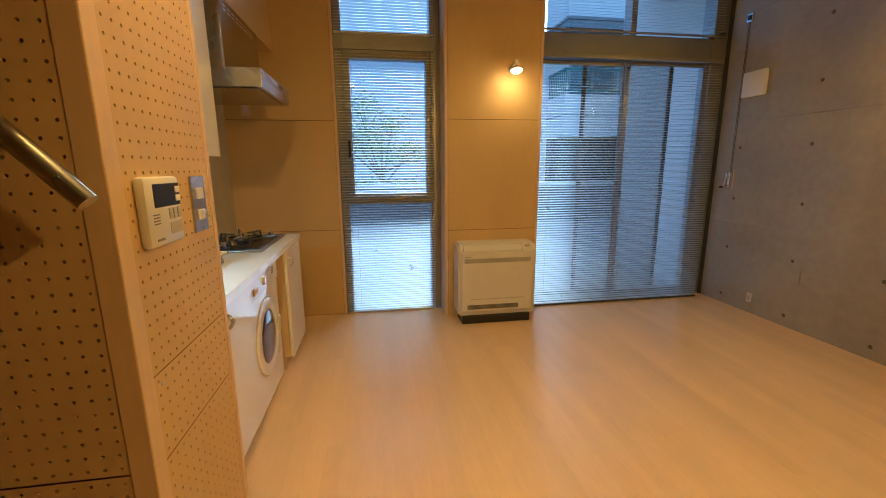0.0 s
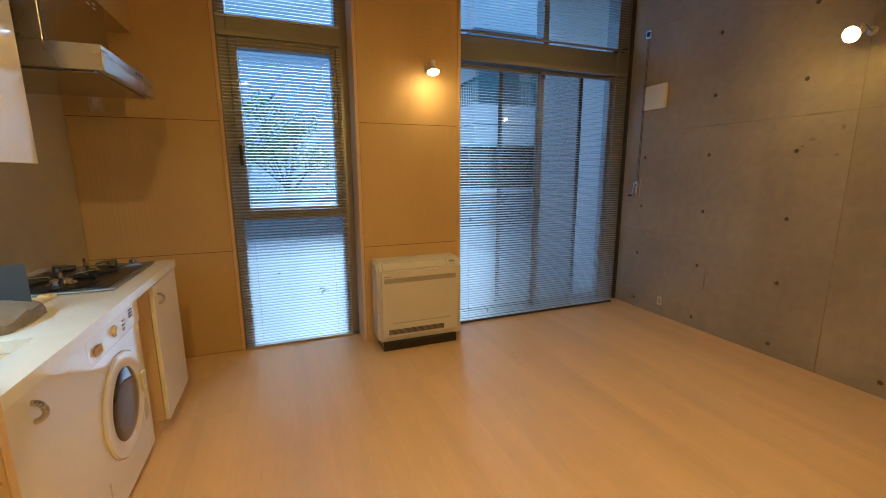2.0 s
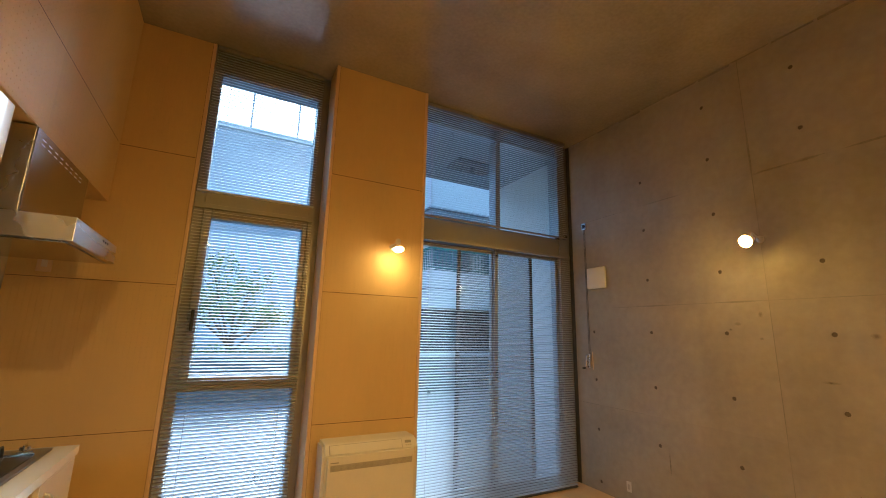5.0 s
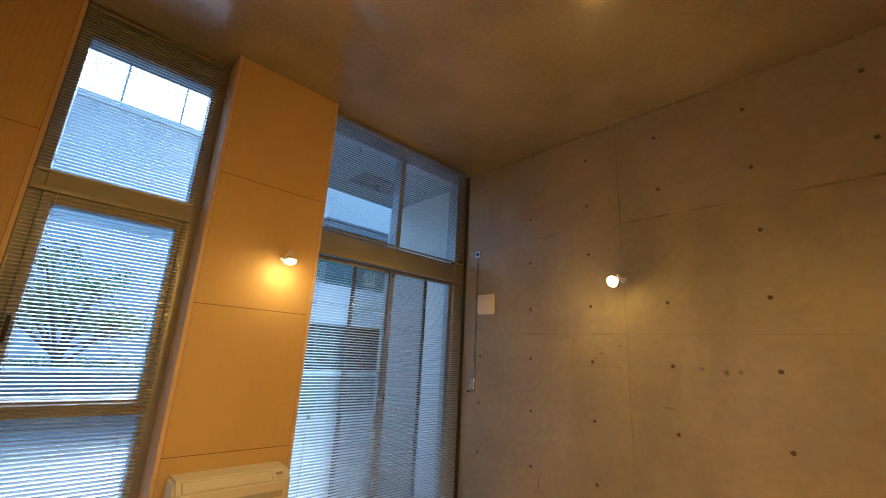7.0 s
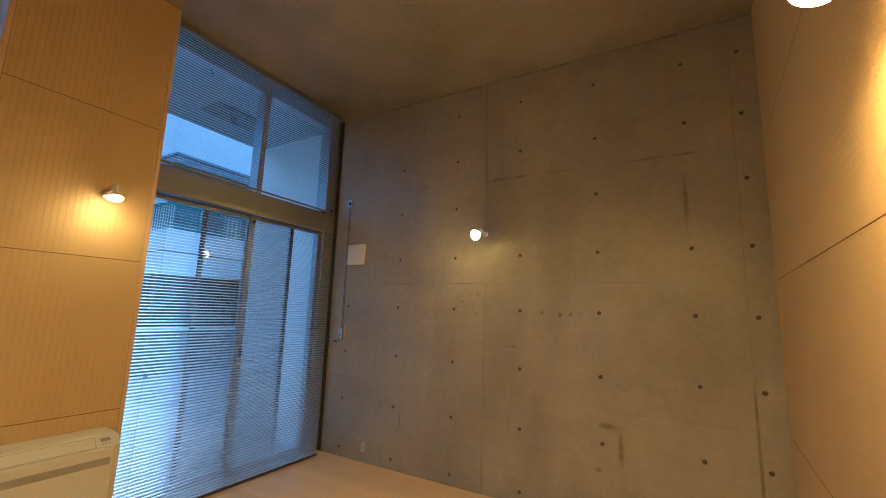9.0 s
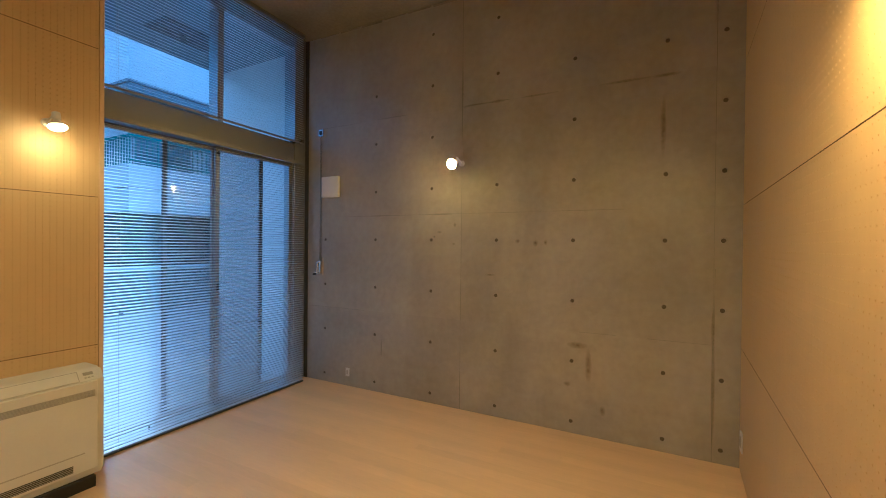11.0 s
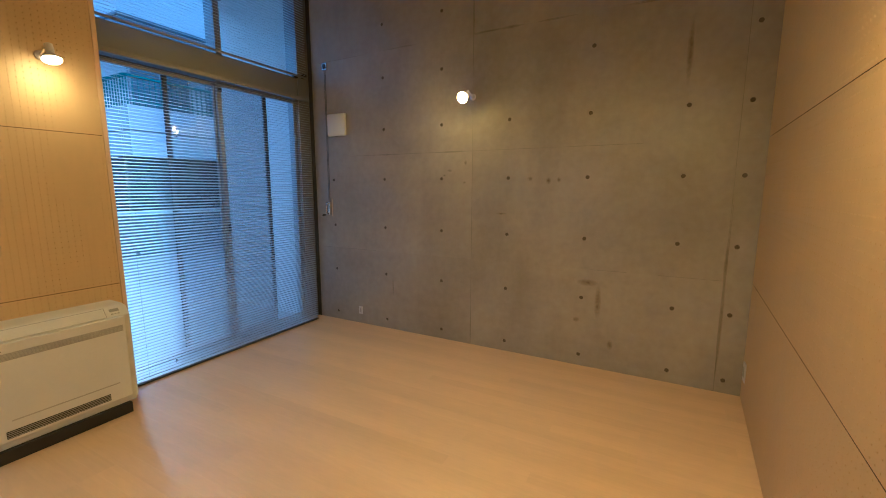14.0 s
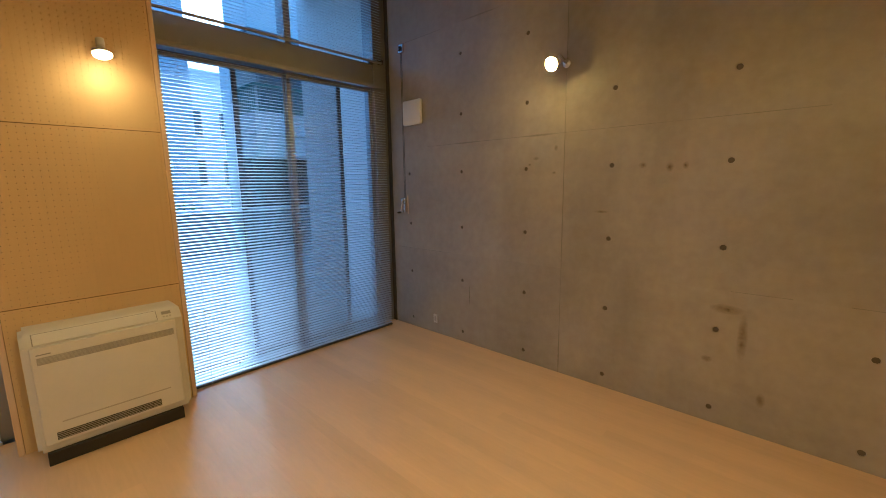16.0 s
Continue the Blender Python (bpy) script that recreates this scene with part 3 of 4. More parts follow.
# ---- lamps ----
def wall_lamp(label, m, aim, reach=0.14, glow=BULBM, dome=1.0):
    """A reflector bulb in a small holder on a round wall plate; local -y points into the room, origin on the wall; aim: the way it shines."""
    lamp = thing("wall_lamp", label, "lamp", "wall lamps")
    part("wall_plate", lathe(B(), [(0.024, 0), (0.024, 0.010), (0.018, 0.014)], pose(0, 0, 0.06, 90, 0, 0), 24), STEEL, lamp, smooth=True)
    head = Vector((0, -reach, 0.02))
    turn = Vector(aim).to_track_quat("Z", "Y").to_matrix().to_4x4()
    back = head + turn @ Vector((0, 0, -0.07))
    part("arm", rod(rod(B(), (0, -0.015, 0.06), (0, back.y * 0.75, 0.09), 0.006), (0, back.y * 0.75, 0.09), back, 0.007), STEEL, lamp, smooth=True)
    tilt = Matrix.Translation(head) @ turn
    part("socket", lathe(B(), [(0.010, -0.085), (0.018, -0.08), (0.019, -0.045), (0.016, -0.040)], tilt, 20), PLASTIC, lamp, "white lamp holder", smooth=True)
    part("reflector", lathe(B(), [(0.013, -0.042), (0.015, -0.034), (0.032, -0.014), (0.0405, -0.002), (0.0405, 0.0)], tilt, 24), PLASTIC, lamp, "frosted reflector shell", smooth=True)
    part("bulb", lathe(B(), [(0.0395, 0.0005), (0.039, 0.0005 + 0.0045 * dome), (0.033, 0.0005 + 0.0105 * dome), (0.018, 0.0005 + 0.0155 * dome), (0.003, 0.0005 + 0.0165 * dome)], tilt, 24), glow, lamp, "lit bulb face", smooth=True)
    lamp.matrix_basis = m
    return lamp


wall_lamp("lit reflector bulb wall lamp on the perforated column", pose(-2.115, CY, 1.985), (0.0, -0.28, -1), glow=BULB_SOFT)
wall_lamp("lit reflector bulb wall lamp on the concrete wall", pose(0, -1.49, 2.015, 0, 0, -90), (-0.1, -1, -0.4), 0.20, BULB_DIM)
wall_lamp("lit reflector bulb wall lamp on the pale panel wall", pose(-2.16, south(-2.16), 2.05, 0, 0, 180), (0, -0.4, -1), dome=0.35)
wall_lamp("lit reflector bulb wall lamp on the pegboard partition", pose(PX, -2.26, 2.40, 0, 0, 90), (0, -0.12, -1), dome=0.35)


# ---- floor standing heat pump ----
def aircon():
    ac = thing("floor_air_conditioner", "white floor-standing air conditioner on a black plinth", "air conditioner")
    x0, x1, yb, yf = -2.582, -1.922, CY - 0.002, -0.112
    part("plinth", B((x0 + 0.03, yb, 0), (x1 - 0.05, yf - 0.02, 0.065), 0.003), BLACK, ac, "black plinth")
    bm = B()
    prof = [(yb, 0.066), (yf + 0.005, 0.066), (yf, 0.075), (yf, 0.605), (yf + 0.039, 0.657), (yf + 0.055, 0.665), (yb, 0.665)]
    ends = [[bm.verts.new((x, y, z)) for y, z in prof] for x in (x0, x1)]
    bm.faces.new(ends[0]), bm.faces.new(list(reversed(ends[1])))
    for i in range(len(prof)):
        j = (i + 1) % len(prof)
        bm.faces.new((ends[0][i], ends[1][i], ends[1][j], ends[0][j]))
    bmesh.ops.bevel(bm, geom=[e for e in bm.edges if abs(e.verts[0].co.x - e.verts[1].co.x) < 1e-6], offset=0.016, segments=4, affect="EDGES")
    part("body", bm, PLASTIC, ac, smooth=True)
    fp = part("front_panel", B((x0 + 0.028, yf - 0.018, 0.103), (x1 - 0.040, yf, 0.602), 0.006), PLASTIC, ac)
    part("intake_strip", B((x0 + 0.048, yf - 0.0195, 0.515), (x1 - 0.055, yf - 0.0175, 0.552)), GREYBTN, fp, "grey ribbed intake strip")
    for i in range(6):
        part("intake_rib", B((x0 + 0.049, yf - 0.0205, 0.518 + i * 0.0058), (x1 - 0.056, yf - 0.0194, 0.520 + i * 0.0058)), PLASTIC_D, fp)
    part("mark", B((x0 + 0.048, yf - 0.0188, 0.562), (x0 + 0.100, yf - 0.0178, 0.568)), PLASTIC_D, fp)
    part("groove", B((x0 + 0.10, yf - 0.0186, 0.205), (x1 - 0.10, yf - 0.0176, 0.212)), GREYBTN, fp)
    part("lower_outlet", B((x0 + 0.074, yf - 0.0195, 0.122), (x1 - 0.153, yf - 0.0175, 0.160)), BLACK, fp, "black lower air outlet")
    for i in range(4):
        part("louvre", B((x0 + 0.076, yf - 0.021, 0.125 + i * 0.009), (x1 - 0.155, yf - 0.0185, 0.1285 + i * 0.009)), PLASTIC_D, fp)
    slope = Matrix.Translation((0, yf, 0.605)) @ pose(0, 0, 0, -36.87, 0, 0)
    part("flap_gap", box(B(), (x0 + 0.042, -0.0016, 0.004), (x1 - 0.118, 0.002, 0.0635), 0, slope), PLASTIC_D, ac, "dark gap round the outlet flap")
    part("flap", box(B(), (x0 + 0.046, -0.006, 0.002), (x1 - 0.122, 0.001, 0.060), 0.002, slope), PLASTIC, ac)
    part("display", box(B(), (x1 - 0.095, -0.002, 0.032), (x1 - 0.050, 0.002, 0.050), 0, slope), PLASTIC_D, ac, "small grey display")
    for i in range(3):
        part("button", box(B(), (x1 - 0.092 + i * 0.016, -0.0025, 0.014), (x1 - 0.083 + i * 0.016, 0.002, 0.022), 0.001, slope), GREYBTN, ac)


aircon()


# ---- kitchen ----
BRASS = material("worn_brass", (0.45, 0.32, 0.14), 0.35, 1.0, bump=0)
CF = -3.80
worktop = thing("worktop", "white kitchen worktop with rounded steel sink", "worktop")
S = (-4.27, -3.885, -1.95, -1.42)
bm = B()
gx, gy = [XW + 0.001, S[0], S[1], CF + 0.03], [-2.018, S[2], S[3], -0.25]
gv = [[bm.verts.new((x, y, 0.823)) for y in gy] for x in gx]
for i in range(3):
    for j in range(3):
        if (i, j) != (1, 1):
            bm.faces.new((gv[i][j], gv[i + 1][j], gv[i + 1][j + 1], gv[i][j + 1]))
ext = bmesh.ops.extrude_face_region(bm, geom=list(bm.faces))
bmesh.ops.translate(bm, verts=[v for v in ext["geom"] if isinstance(v, bmesh.types.BMVert)], vec=(0, 0, -0.038))
part("top", bm, COUNTERM, worktop)
bm = B((S[0] - 0.004, S[2] - 0.004, 0.62), (S[1] + 0.004, S[3] + 0.004, 0.826), 0.03)
bmesh.ops.delete(bm, geom=[f for f in bm.faces if f.calc_center_median().z > 0.80], context="FACES")
part("sink_bowl", bm, SINKM, worktop, "brushed steel sink bowl", smooth=True)


def ring_pull(parent, y, z, x):
    h = B()
    pts = [(x + 0.026 * math.sin(math.pi * i / 10), y, z + 0.026 * math.cos(math.pi * i / 10)) for i in range(11)]
    for a, b in zip(pts, pts[1:]):
        rod(h, a, b, 0.008, 10)
    part("handle", h, STEEL, parent, "satin metal loop handle", smooth=True)


def base_unit(y0, y1, label, pull_y, xf=CF):
    u = thing("base_cabinet", label, "cabinet", "kitchen base units")
    part("body", B((XW + 0.002, y0, 0.085), (xf - 0.022, y1, 0.783)), BEIGE, u)
    part("toe_kick", B((XW + 0.002, y0, 0.0), (xf - 0.055, y1, 0.085)), BEIGE, u)
    d = part("door", B((xf - 0.02, y0 + 0.003, 0.085), (xf, y1 - 0.003, 0.775), 0.0025), WHITE, u, "gloss white door")
    ring_pull(d, pull_y, 0.70, xf)


base_unit(-2.016, -1.335, "gloss white sink cabinet with loop handle", -1.66)
base_unit(-0.69, -0.262, "gloss white cabinet beside the washing machine", -0.62, -3.775)
filler = tagged(part("filler_panel", B((XW + 0.01, -0.748, 0.0), (CF - 0.05, -0.70, 0.783), 0.002), BEIGE), "raw beige filler board beside the washing machine", "panel")


def washer():
    w = thing("washing_machine", "white built-in front-loading washing machine", "washing machine")
    y0, y1, xf = -1.33, -0.76, -3.825
    part("body", B((XW + 0.02, y0, 0.02), (xf, y1, 0.768), 0.012), WHITE, w)
    part("control_panel", B((xf - 0.005, y0 + 0.006, 0.645), (xf + 0.006, y1 - 0.006, 0.764), 0.004), WHITE, w)
    c = Matrix.Translation((xf, (y0 + y1) / 2, 0.385)) @ pose(0, 0, 0, 0, 90, 0)
    ring = part("door_ring", lathe(B(), [(0.214, 0), (0.214, 0.004), (0.208, 0.010), (0.160, 0.014), (0.146, 0.006)], c, 40), WHITE, w, "white round porthole door", smooth=True)
    part("glass", lathe(B(), [(0.149, 0.005), (0.140, 0.010), (0.11, 0.015), (0.06, 0.018), (0.003, 0.019)], c, 40), DRUM, ring, "dark tinted door glass", smooth=True)
    part("catch", B((xf + 0.010, y1 - 0.13, 0.35), (xf + 0.026, y1 - 0.085, 0.44), 0.008), PLASTIC, ring)
    part("detergent_drawer", B((xf + 0.004, y0 + 0.03, 0.66), (xf + 0.009, y0 + 0.17, 0.75), 0.002), WHITE, w)
    part("drawer_grip", B((xf + 0.012, y0 + 0.07, 0.675), (xf + 0.018, y0 + 0.13, 0.705), 0.004), BEIGE, w)
    k = Matrix.Translation((xf + 0.005, y0 + 0.27, 0.70)) @ pose(0, 0, 0, 0, 90, 0)
    part("dial", lathe(B(), [(0.022, 0), (0.022, 0.006), (0.016, 0.014), (0.004, 0.015)], k, 24), WHITE, w, smooth=True)
    for z in (0.672, 0.69, 0.708):
        part("button", B((xf + 0.005, y0 + 0.36, z - 0.004), (xf + 0.010, y0 + 0.385, z + 0.004), 0.002), GREYBTN, w)
    for i in range(3):
        part("mark", B((xf + 0.0055, y1 - 0.13, 0.722 - i * 0.014), (xf + 0.0068, y1 - 0.085, 0.731 - i * 0.014)), BLUEINK, w, "blue maker's mark bars")
    part("sticker", B((xf, y1 - 0.09, 0.19), (xf + 0.0012, y1 - 0.045, 0.28)), GREYBTN, w, "grey label")
    part("sticker", B((xf, y0 + 0.02, 0.115), (xf + 0.0012, y0 + 0.06, 0.19)), GREYBTN, w, "grey label")


washer()


def hob():
    h = thing("gas_hob", "two-burner gas hob with steel surround, black grates", "hob")
    x0, x1, y0, y1, z = -4.29, -3.85, -0.90, -0.315, 0.823
    part("base_plate", B((x0, y0, z), (x1, y1, z + 0.012), 0.006), SINKM, h)
    part("pan_well", B((x0 + 0.025, y0 + 0.02, z + 0.012), (x1 - 0.025, y1 - 0.13, z + 0.016), 0.002), BLACK, h, "black enamel pan well")
    for cy in (-0.775, -0.535):
        c = (-4.07, cy)
        bz = z + 0.016
        burner = part("burner", lathe(B(), [(0.05, 0), (0.052, 0.008), (0.04, 0.014), (0.038, 0.024), (0.02, 0.028), (0.004, 0.028)], Matrix.Translation((*c, bz)), 24), CHROME, h, smooth=True)
        part("cap", lathe(B(), [(0.008, 0), (0.009, 0.016), (0.007, 0.026), (0.002, 0.028)], Matrix.Translation((*c, bz + 0.027)), 14), BRASS, burner, "brass sensor cap", smooth=True)
        for a in range(4):
            g = B()
            ca, sa = math.cos(a * math.pi / 2 + 0.4), math.sin(a * math.pi / 2 + 0.4)
            p = lambda r, hz: (c[0] + r * ca, c[1] + r * sa, bz + hz)
            rod(g, p(0.115, 0.0), p(0.112, 0.048), 0.006, 8), rod(g, p(0.116, 0.048), p(0.035, 0.038), 0.006, 8)
            part("grate_arm", g, BLACK, h)
        ringm = B()
        for i in range(20):
            a, b = 2 * math.pi * i / 20, 2 * math.pi * (i + 1) / 20
            rod(ringm, (c[0] + 0.115 * math.cos(a), c[1] + 0.115 * math.sin(a), bz + 0.005), (c[0] + 0.115 * math.cos(b), c[1] + 0.115 * math.sin(b), bz + 0.005), 0.005, 6)
        part("grate_ring", ringm, BLACK, h)
    part("divider", B((x0 + 0.05, y1 - 0.125, z + 0.012), (x1 - 0.03, y1 - 0.118, z + 0.022)), STEEL, h)
    for x in (-3.93, -4.03):
        k = part("knob", lathe(B(), [(0.026, 0), (0.026, 0.008), (0.019, 0.012), (0.018, 0.026), (0.004, 0.027)], Matrix.Translation((x, y1 - 0.06, z + 0.012)), 24), CHROME, h, "silver control knob", smooth=True)
        part("grip", B((x - 0.004, y1 - 0.079, z + 0.038), (x + 0.004, y1 - 0.041, z + 0.046), 0.002), CHROME, k)


hob()


def hood():
    h = thing("range_hood", "brushed steel chimney range hood above the hob", "range hood")
    x1, y0, y1, z0, z1 = -3.788, -0.85, -0.165, 1.706, 1.802
    bm = B((XW + 0.002, y0, z0), (x1, y1, z1), 0.002)
    part("canopy", bm, STEEL, h)
    part("filter", B((XW + 0.03, y0 + 0.03, z0 - 0.006), (x1 - 0.03, y1 - 0.03, z0 - 0.001), 0.002), STEEL_D, h, "dark grease filter plate")
    part("chimney", B((XW + 0.002, y0 + 0.004, z1), (-3.966, y1 - 0.004, 2.150), 0.002), STEEL, h)
    part("chimney_front", B((-3.966, y0 + 0.006, z1 + 0.002), (-3.961, y1 - 0.006, 2.148)), STEEL_D, h, "polished dark front plate")
    for r in range(2):
        for i in range(8):
            y = y0 + 0.06 + i * 0.068
            part("vent_slot", B((-3.9615, y, 2.115 - r * 0.02), (-3.9600, y + 0.035, 2.120 - r * 0.02)), PLASTIC, h)
    for y in (-0.44, -0.40, -0.36):
        part("button", lathe(B(), [(0.006, 0), (0.006, 0.003), (0.003, 0.004)], Matrix.Translation((x1, y, 1.782)) @ pose(0, 0, 0, 0, 90, 0), 12), BLACK, h)


hood()

cab = thing("wall_cabinet", "gloss white kitchen wall cabinet", "cabinet")
part("body", B((XW + 0.002, -2.016, 1.345), (-4.002, -1.0, 2.155)), BEIGE, cab)
for ya, yb in ((-2.013, -1.512), (-1.508, -0.998)):
    part("door", B((-4.0, ya, 1.34), (-3.98, yb, 2.153), 0.0025), WHITE, cab, "gloss white door")

tube = thing("under_cabinet_light", "slim lit cool white lamp under the wall cabinet", "lamp")
part("housing", B((-4.30, -1.95, 1.318), (-4.22, -1.35, 1.344), 0.004), PLASTIC, tube)
part("diffuser", B((-4.29, -1.94, 1.308), (-4.23, -1.36, 1.319), 0.003), TUBEM, tube, "lit diffuser")


def outlet(name, label, m, w=0.07, h=0.12, plate=PLASTIC, insert=GREYBTN):
    """A wall plate in the local x-z plane facing -y."""
    o = thing(name, label, "socket")
    part("plate", B((-w / 2, -0.008, -h / 2), (w / 2, 0, h / 2), 0.003), plate, o)
    part("insert", B((-w * 0.2, -0.011, -h * 0.26), (w * 0.2, -0.007, h * 0.26), 0.002), insert, o)
    o.matrix_basis = m
    return o


outlet("wall_socket", "small beige socket on the plywood wall under the hood", pose(-4.205, YW, 1.745), plate=BEIGE, insert=PLASTIC)
outlet("wall_socket", "small white socket low on the concrete wall", pose(0, -0.283, 0.135, 0, 0, -90), 0.045, 0.08)
outlet("wall_socket", "white socket low on the pale panel wall", pose(-0.11, south(-0.11), 0.21, 0, 0, 180))

box_e = thing("junction_box", "square white plastic cover box on the concrete wall", "box")
part("cover", B((-0.035, -0.175, 1.85), (-0.006, 0.05, 2.06), 0.012), COVERM, box_e, smooth=True)
part("base", B((-0.007, -0.168, 1.857), (0, 0.043, 2.053), 0.001), PLASTIC_D, box_e, "grey shadow gap base")

# crank of the top light
crank = thing("window_crank", "metal crank operator with cable on the concrete wall", "crank")
part("corner_pulley", B((-0.018, 0.045, 2.475), (0, 0.105, 2.545), 0.004), CHROME, crank)
part("pulley_wheel", B((-0.028, 0.06, 2.49), (-0.016, 0.09, 2.53), 0.005), BLACK, crank)
for y in (0.072, 0.086):
    part("cable", rod(B(), (-0.006, y, 1.20), (-0.006, y, 2.476), 0.0018, 6), BLACK, crank)
part("gearbox", B((-0.030, 0.058, 1.085), (0, 0.098, 1.215), 0.007), CHROME, crank, smooth=True)
arm = rod(B(), (-0.040, 0.082, 1.205), (-0.040, 0.104, 1.085), 0.0065, 12)
rod(arm, (-0.028, 0.082, 1.200), (-0.048, 0.082, 1.200), 0.010, 14)
part("handle", arm, CHROME, crank, "chrome folding crank arm", smooth=True)
part("knob", lathe(B(), [(0.006, 0), (0.009, 0.006), (0.010, 0.03), (0.007, 0.042), (0.002, 0.044)], Matrix.Translation((-0.040, 0.104, 1.083)) @ pose(0, 0, 0, 0, -90, 0), 14), BLACK, crank, smooth=True)
part("back_plate", B((-0.004, 0.045, 1.07), (0, 0.052, 1.24)), BEIGE, crank)

# water heater remote and switch plate on the pegboard
rem = thing("heater_remote", "cream water heater remote with dark display on pegboard", "remote panel")
RX = PX
part("body", B((RX, -2.402, 1.128), (RX + 0.022, -2.262, 1.268), 0.008), PLASTIC, rem, smooth=True)
part("display", B((RX + 0.0215, -2.374, 1.207), (RX + 0.0230, -2.268, 1.254), 0.001), LCD, rem, "black display")
for z in (1.240, 1.222):
    part("button", B((RX + 0.0215, -2.288, z - 0.007), (RX + 0.0255, -2.270, z + 0.007), 0.002), WHITE, rem)
for i in range(3):
    part("button", B((RX + 0.0215, -2.322 + i * 0.018, 1.180), (RX + 0.0245, -2.308 + i * 0.018, 1.203), 0.002), GREYBTN, rem)
part("legend", B((RX + 0.0215, -2.322, 1.148), (RX + 0.0228, -2.272, 1.172)), GREYBTN, rem)
for i in range(4):
    part("speaker_slot", B((RX + 0.0215, -2.384, 1.174 + i * 0.006), (RX + 0.0228, -2.360, 1.1765 + i * 0.006)), INK, rem)
part("mark", B((RX + 0.0215, -2.380, 1.140), (RX + 0.0228, -2.352, 1.145)), INK, rem)

sw = thing("switch_plate", "brushed metal switch plate with two cream rockers", "switch")
part("plate", B((RX, -2.165, 1.125), (RX + 0.006, -2.085, 1.265), 0.002), STEEL, sw)
for z in (1.222, 1.168):
    part("rocker", B((RX + 0.005, -2.143, z - 0.014), (RX + 0.011, -2.107, z + 0.014), 0.003), PLASTIC, sw)
for z in (1.256, 1.134):
    part("screw", lathe(B(), [(0.003, 0), (0.003, 0.0015), (0.001, 0.002)], Matrix.Translation((RX + 0.006, -2.125, z)) @ pose(0, 0, 0, 0, 90, 0), 8), CHROME, sw)

# stair handrail on the other face of the partition
hr = thing("handrail", "round metal stair handrail on the pegboard wall", "handrail")
ha, hb = Vector((-3.650, PY - 0.07, 1.232)), Vector((-4.75, PY - 0.07, 2.46))
part("rail", rod(B(), ha, hb, 0.017, 20), STEEL, hr, smooth=True)
for f in (0.12, 0.8):
    p = ha.lerp(hb, f)
    part("bracket", rod(rod(B(), p + Vector((0, 0, -0.015)), p + Vector((0, 0.02, -0.05)), 0.006), p + Vector((0, 0.02, -0.05)), (p.x, PY, p.z - 0.05), 0.006), STEEL, hr, smooth=True)

# smoke detector
sd = thing("smoke_detector", "round white smoke detector on the concrete ceiling", "detector")
part("base", lathe(B(), [(0.05, 0), (0.05, -0.012), (0.035, -0.03), (0.02, -0.038), (0.003, -0.039)], Matrix.Translation((-2.05, -1.40, H)), 28), PLASTIC, sd, smooth=True)

# clutter on the worktop
bag = B((-4.14, -1.38, 0.824), (-3.96, -1.12, 0.895))
bmesh.ops.subdivide_edges(bag, edges=bag.edges, cuts=9, use_grid_fill=True)
for v in bag.verts:
    u, w = (v.co.x + 4.05) / 0.09, (v.co.y + 1.25) / 0.13
    swell = max(0.0, 1 - 0.55 * u * u - 0.45 * w * w)
    v.co.z = 0.824 + (v.co.z - 0.824) * (0.35 + 0.65 * swell)
    v.co.x, v.co.y = -4.05 + 0.09 * u * (1 - 0.16 * w * w), -1.25 + 0.13 * w * (1 - 0.16 * u * u)
    v.co += Vector(noise.noise_vector(v.co * 30)) * 0.010 + Vector(noise.noise_vector(v.co * 75)) * 0.005
    v.co.z = max(0.824, v.co.z)
PAPER = material("brown_paper", (0.23, 0.20, 0.15), 0.7, mottle=0.15, grain=40, bump=0.15)
TISSUE = material("cream_paper", (0.75, 0.66, 0.45), 0.7, mottle=0.1, bump=0.1)
BLUEP = material("blue_card", (0.025, 0.045, 0.07), 0.5, mottle=0.05, bump=0)
tagged(part("paper_bag", bag, PAPER, smooth=True), "crumpled brown paper bag lying on the worktop", "bag")
tis = B()
for i in range(7):
    box(tis, (-4.08 + i * 0.002, -1.12 + i * 0.028, 0.8245), (-4.04 + i * 0.002, -1.085 + i * 0.028, 0.842 + 0.006 * (i % 2)), 0.008)
tagged(part("crumpled_wrapper", tis, TISSUE, smooth=True), "cream crumpled wrapper on the worktop", "wrapper")
tagged(part("blue_folder", box(B(), (-0.11, -0.0015, 0), (0.11, 0.0015, 0.135), 0, Matrix.Translation((-4.09, -1.22, 0.872)) @ pose(0, 0, 0, -14, 0, 25)), BLUEP), "blue card folder standing against the paper bag", "folder")

# ---- outside ----
struct("ground", B((-300, EDGE_N + 0.001, -0.4), (300, 400, -0.14)), ASPHALT, "pale worn road and yard surface to the horizon", "ground")
struct("terrace", B((-5.5, EDGE_N + 0.002, -0.138), (-0.001, 4.2, -0.05)), TERRACE, "light concrete terrace outside the windows", "terrace")
canopy = thing("canopy_slab", "painted concrete slab over the terrace with a vent", "canopy", kind="structure")
part("slab", B((-1.62, EDGE_N + 0.002, 3.40), (0.25, 1.71, 3.6)), SOFFITM, canopy)
vent = part("vent", B((-1.03, 0.93, 3.385), (-0.46, 1.29, 3.399), 0.003), VENTM, canopy, "grey soffit vent")
for i in range(11):
    part("vent_slat", B((-1.02, 0.945 + i * 0.031, 3.378), (-0.47, 0.957 + i * 0.031, 3.386)), ROOFG, vent)
facade = struct("facade", B((-9, EDGE_N + 0.001, H + 0.13), (4, EDGE_N + 0.3, 7)), RENDERB, "outer face of the own building above", "facade")

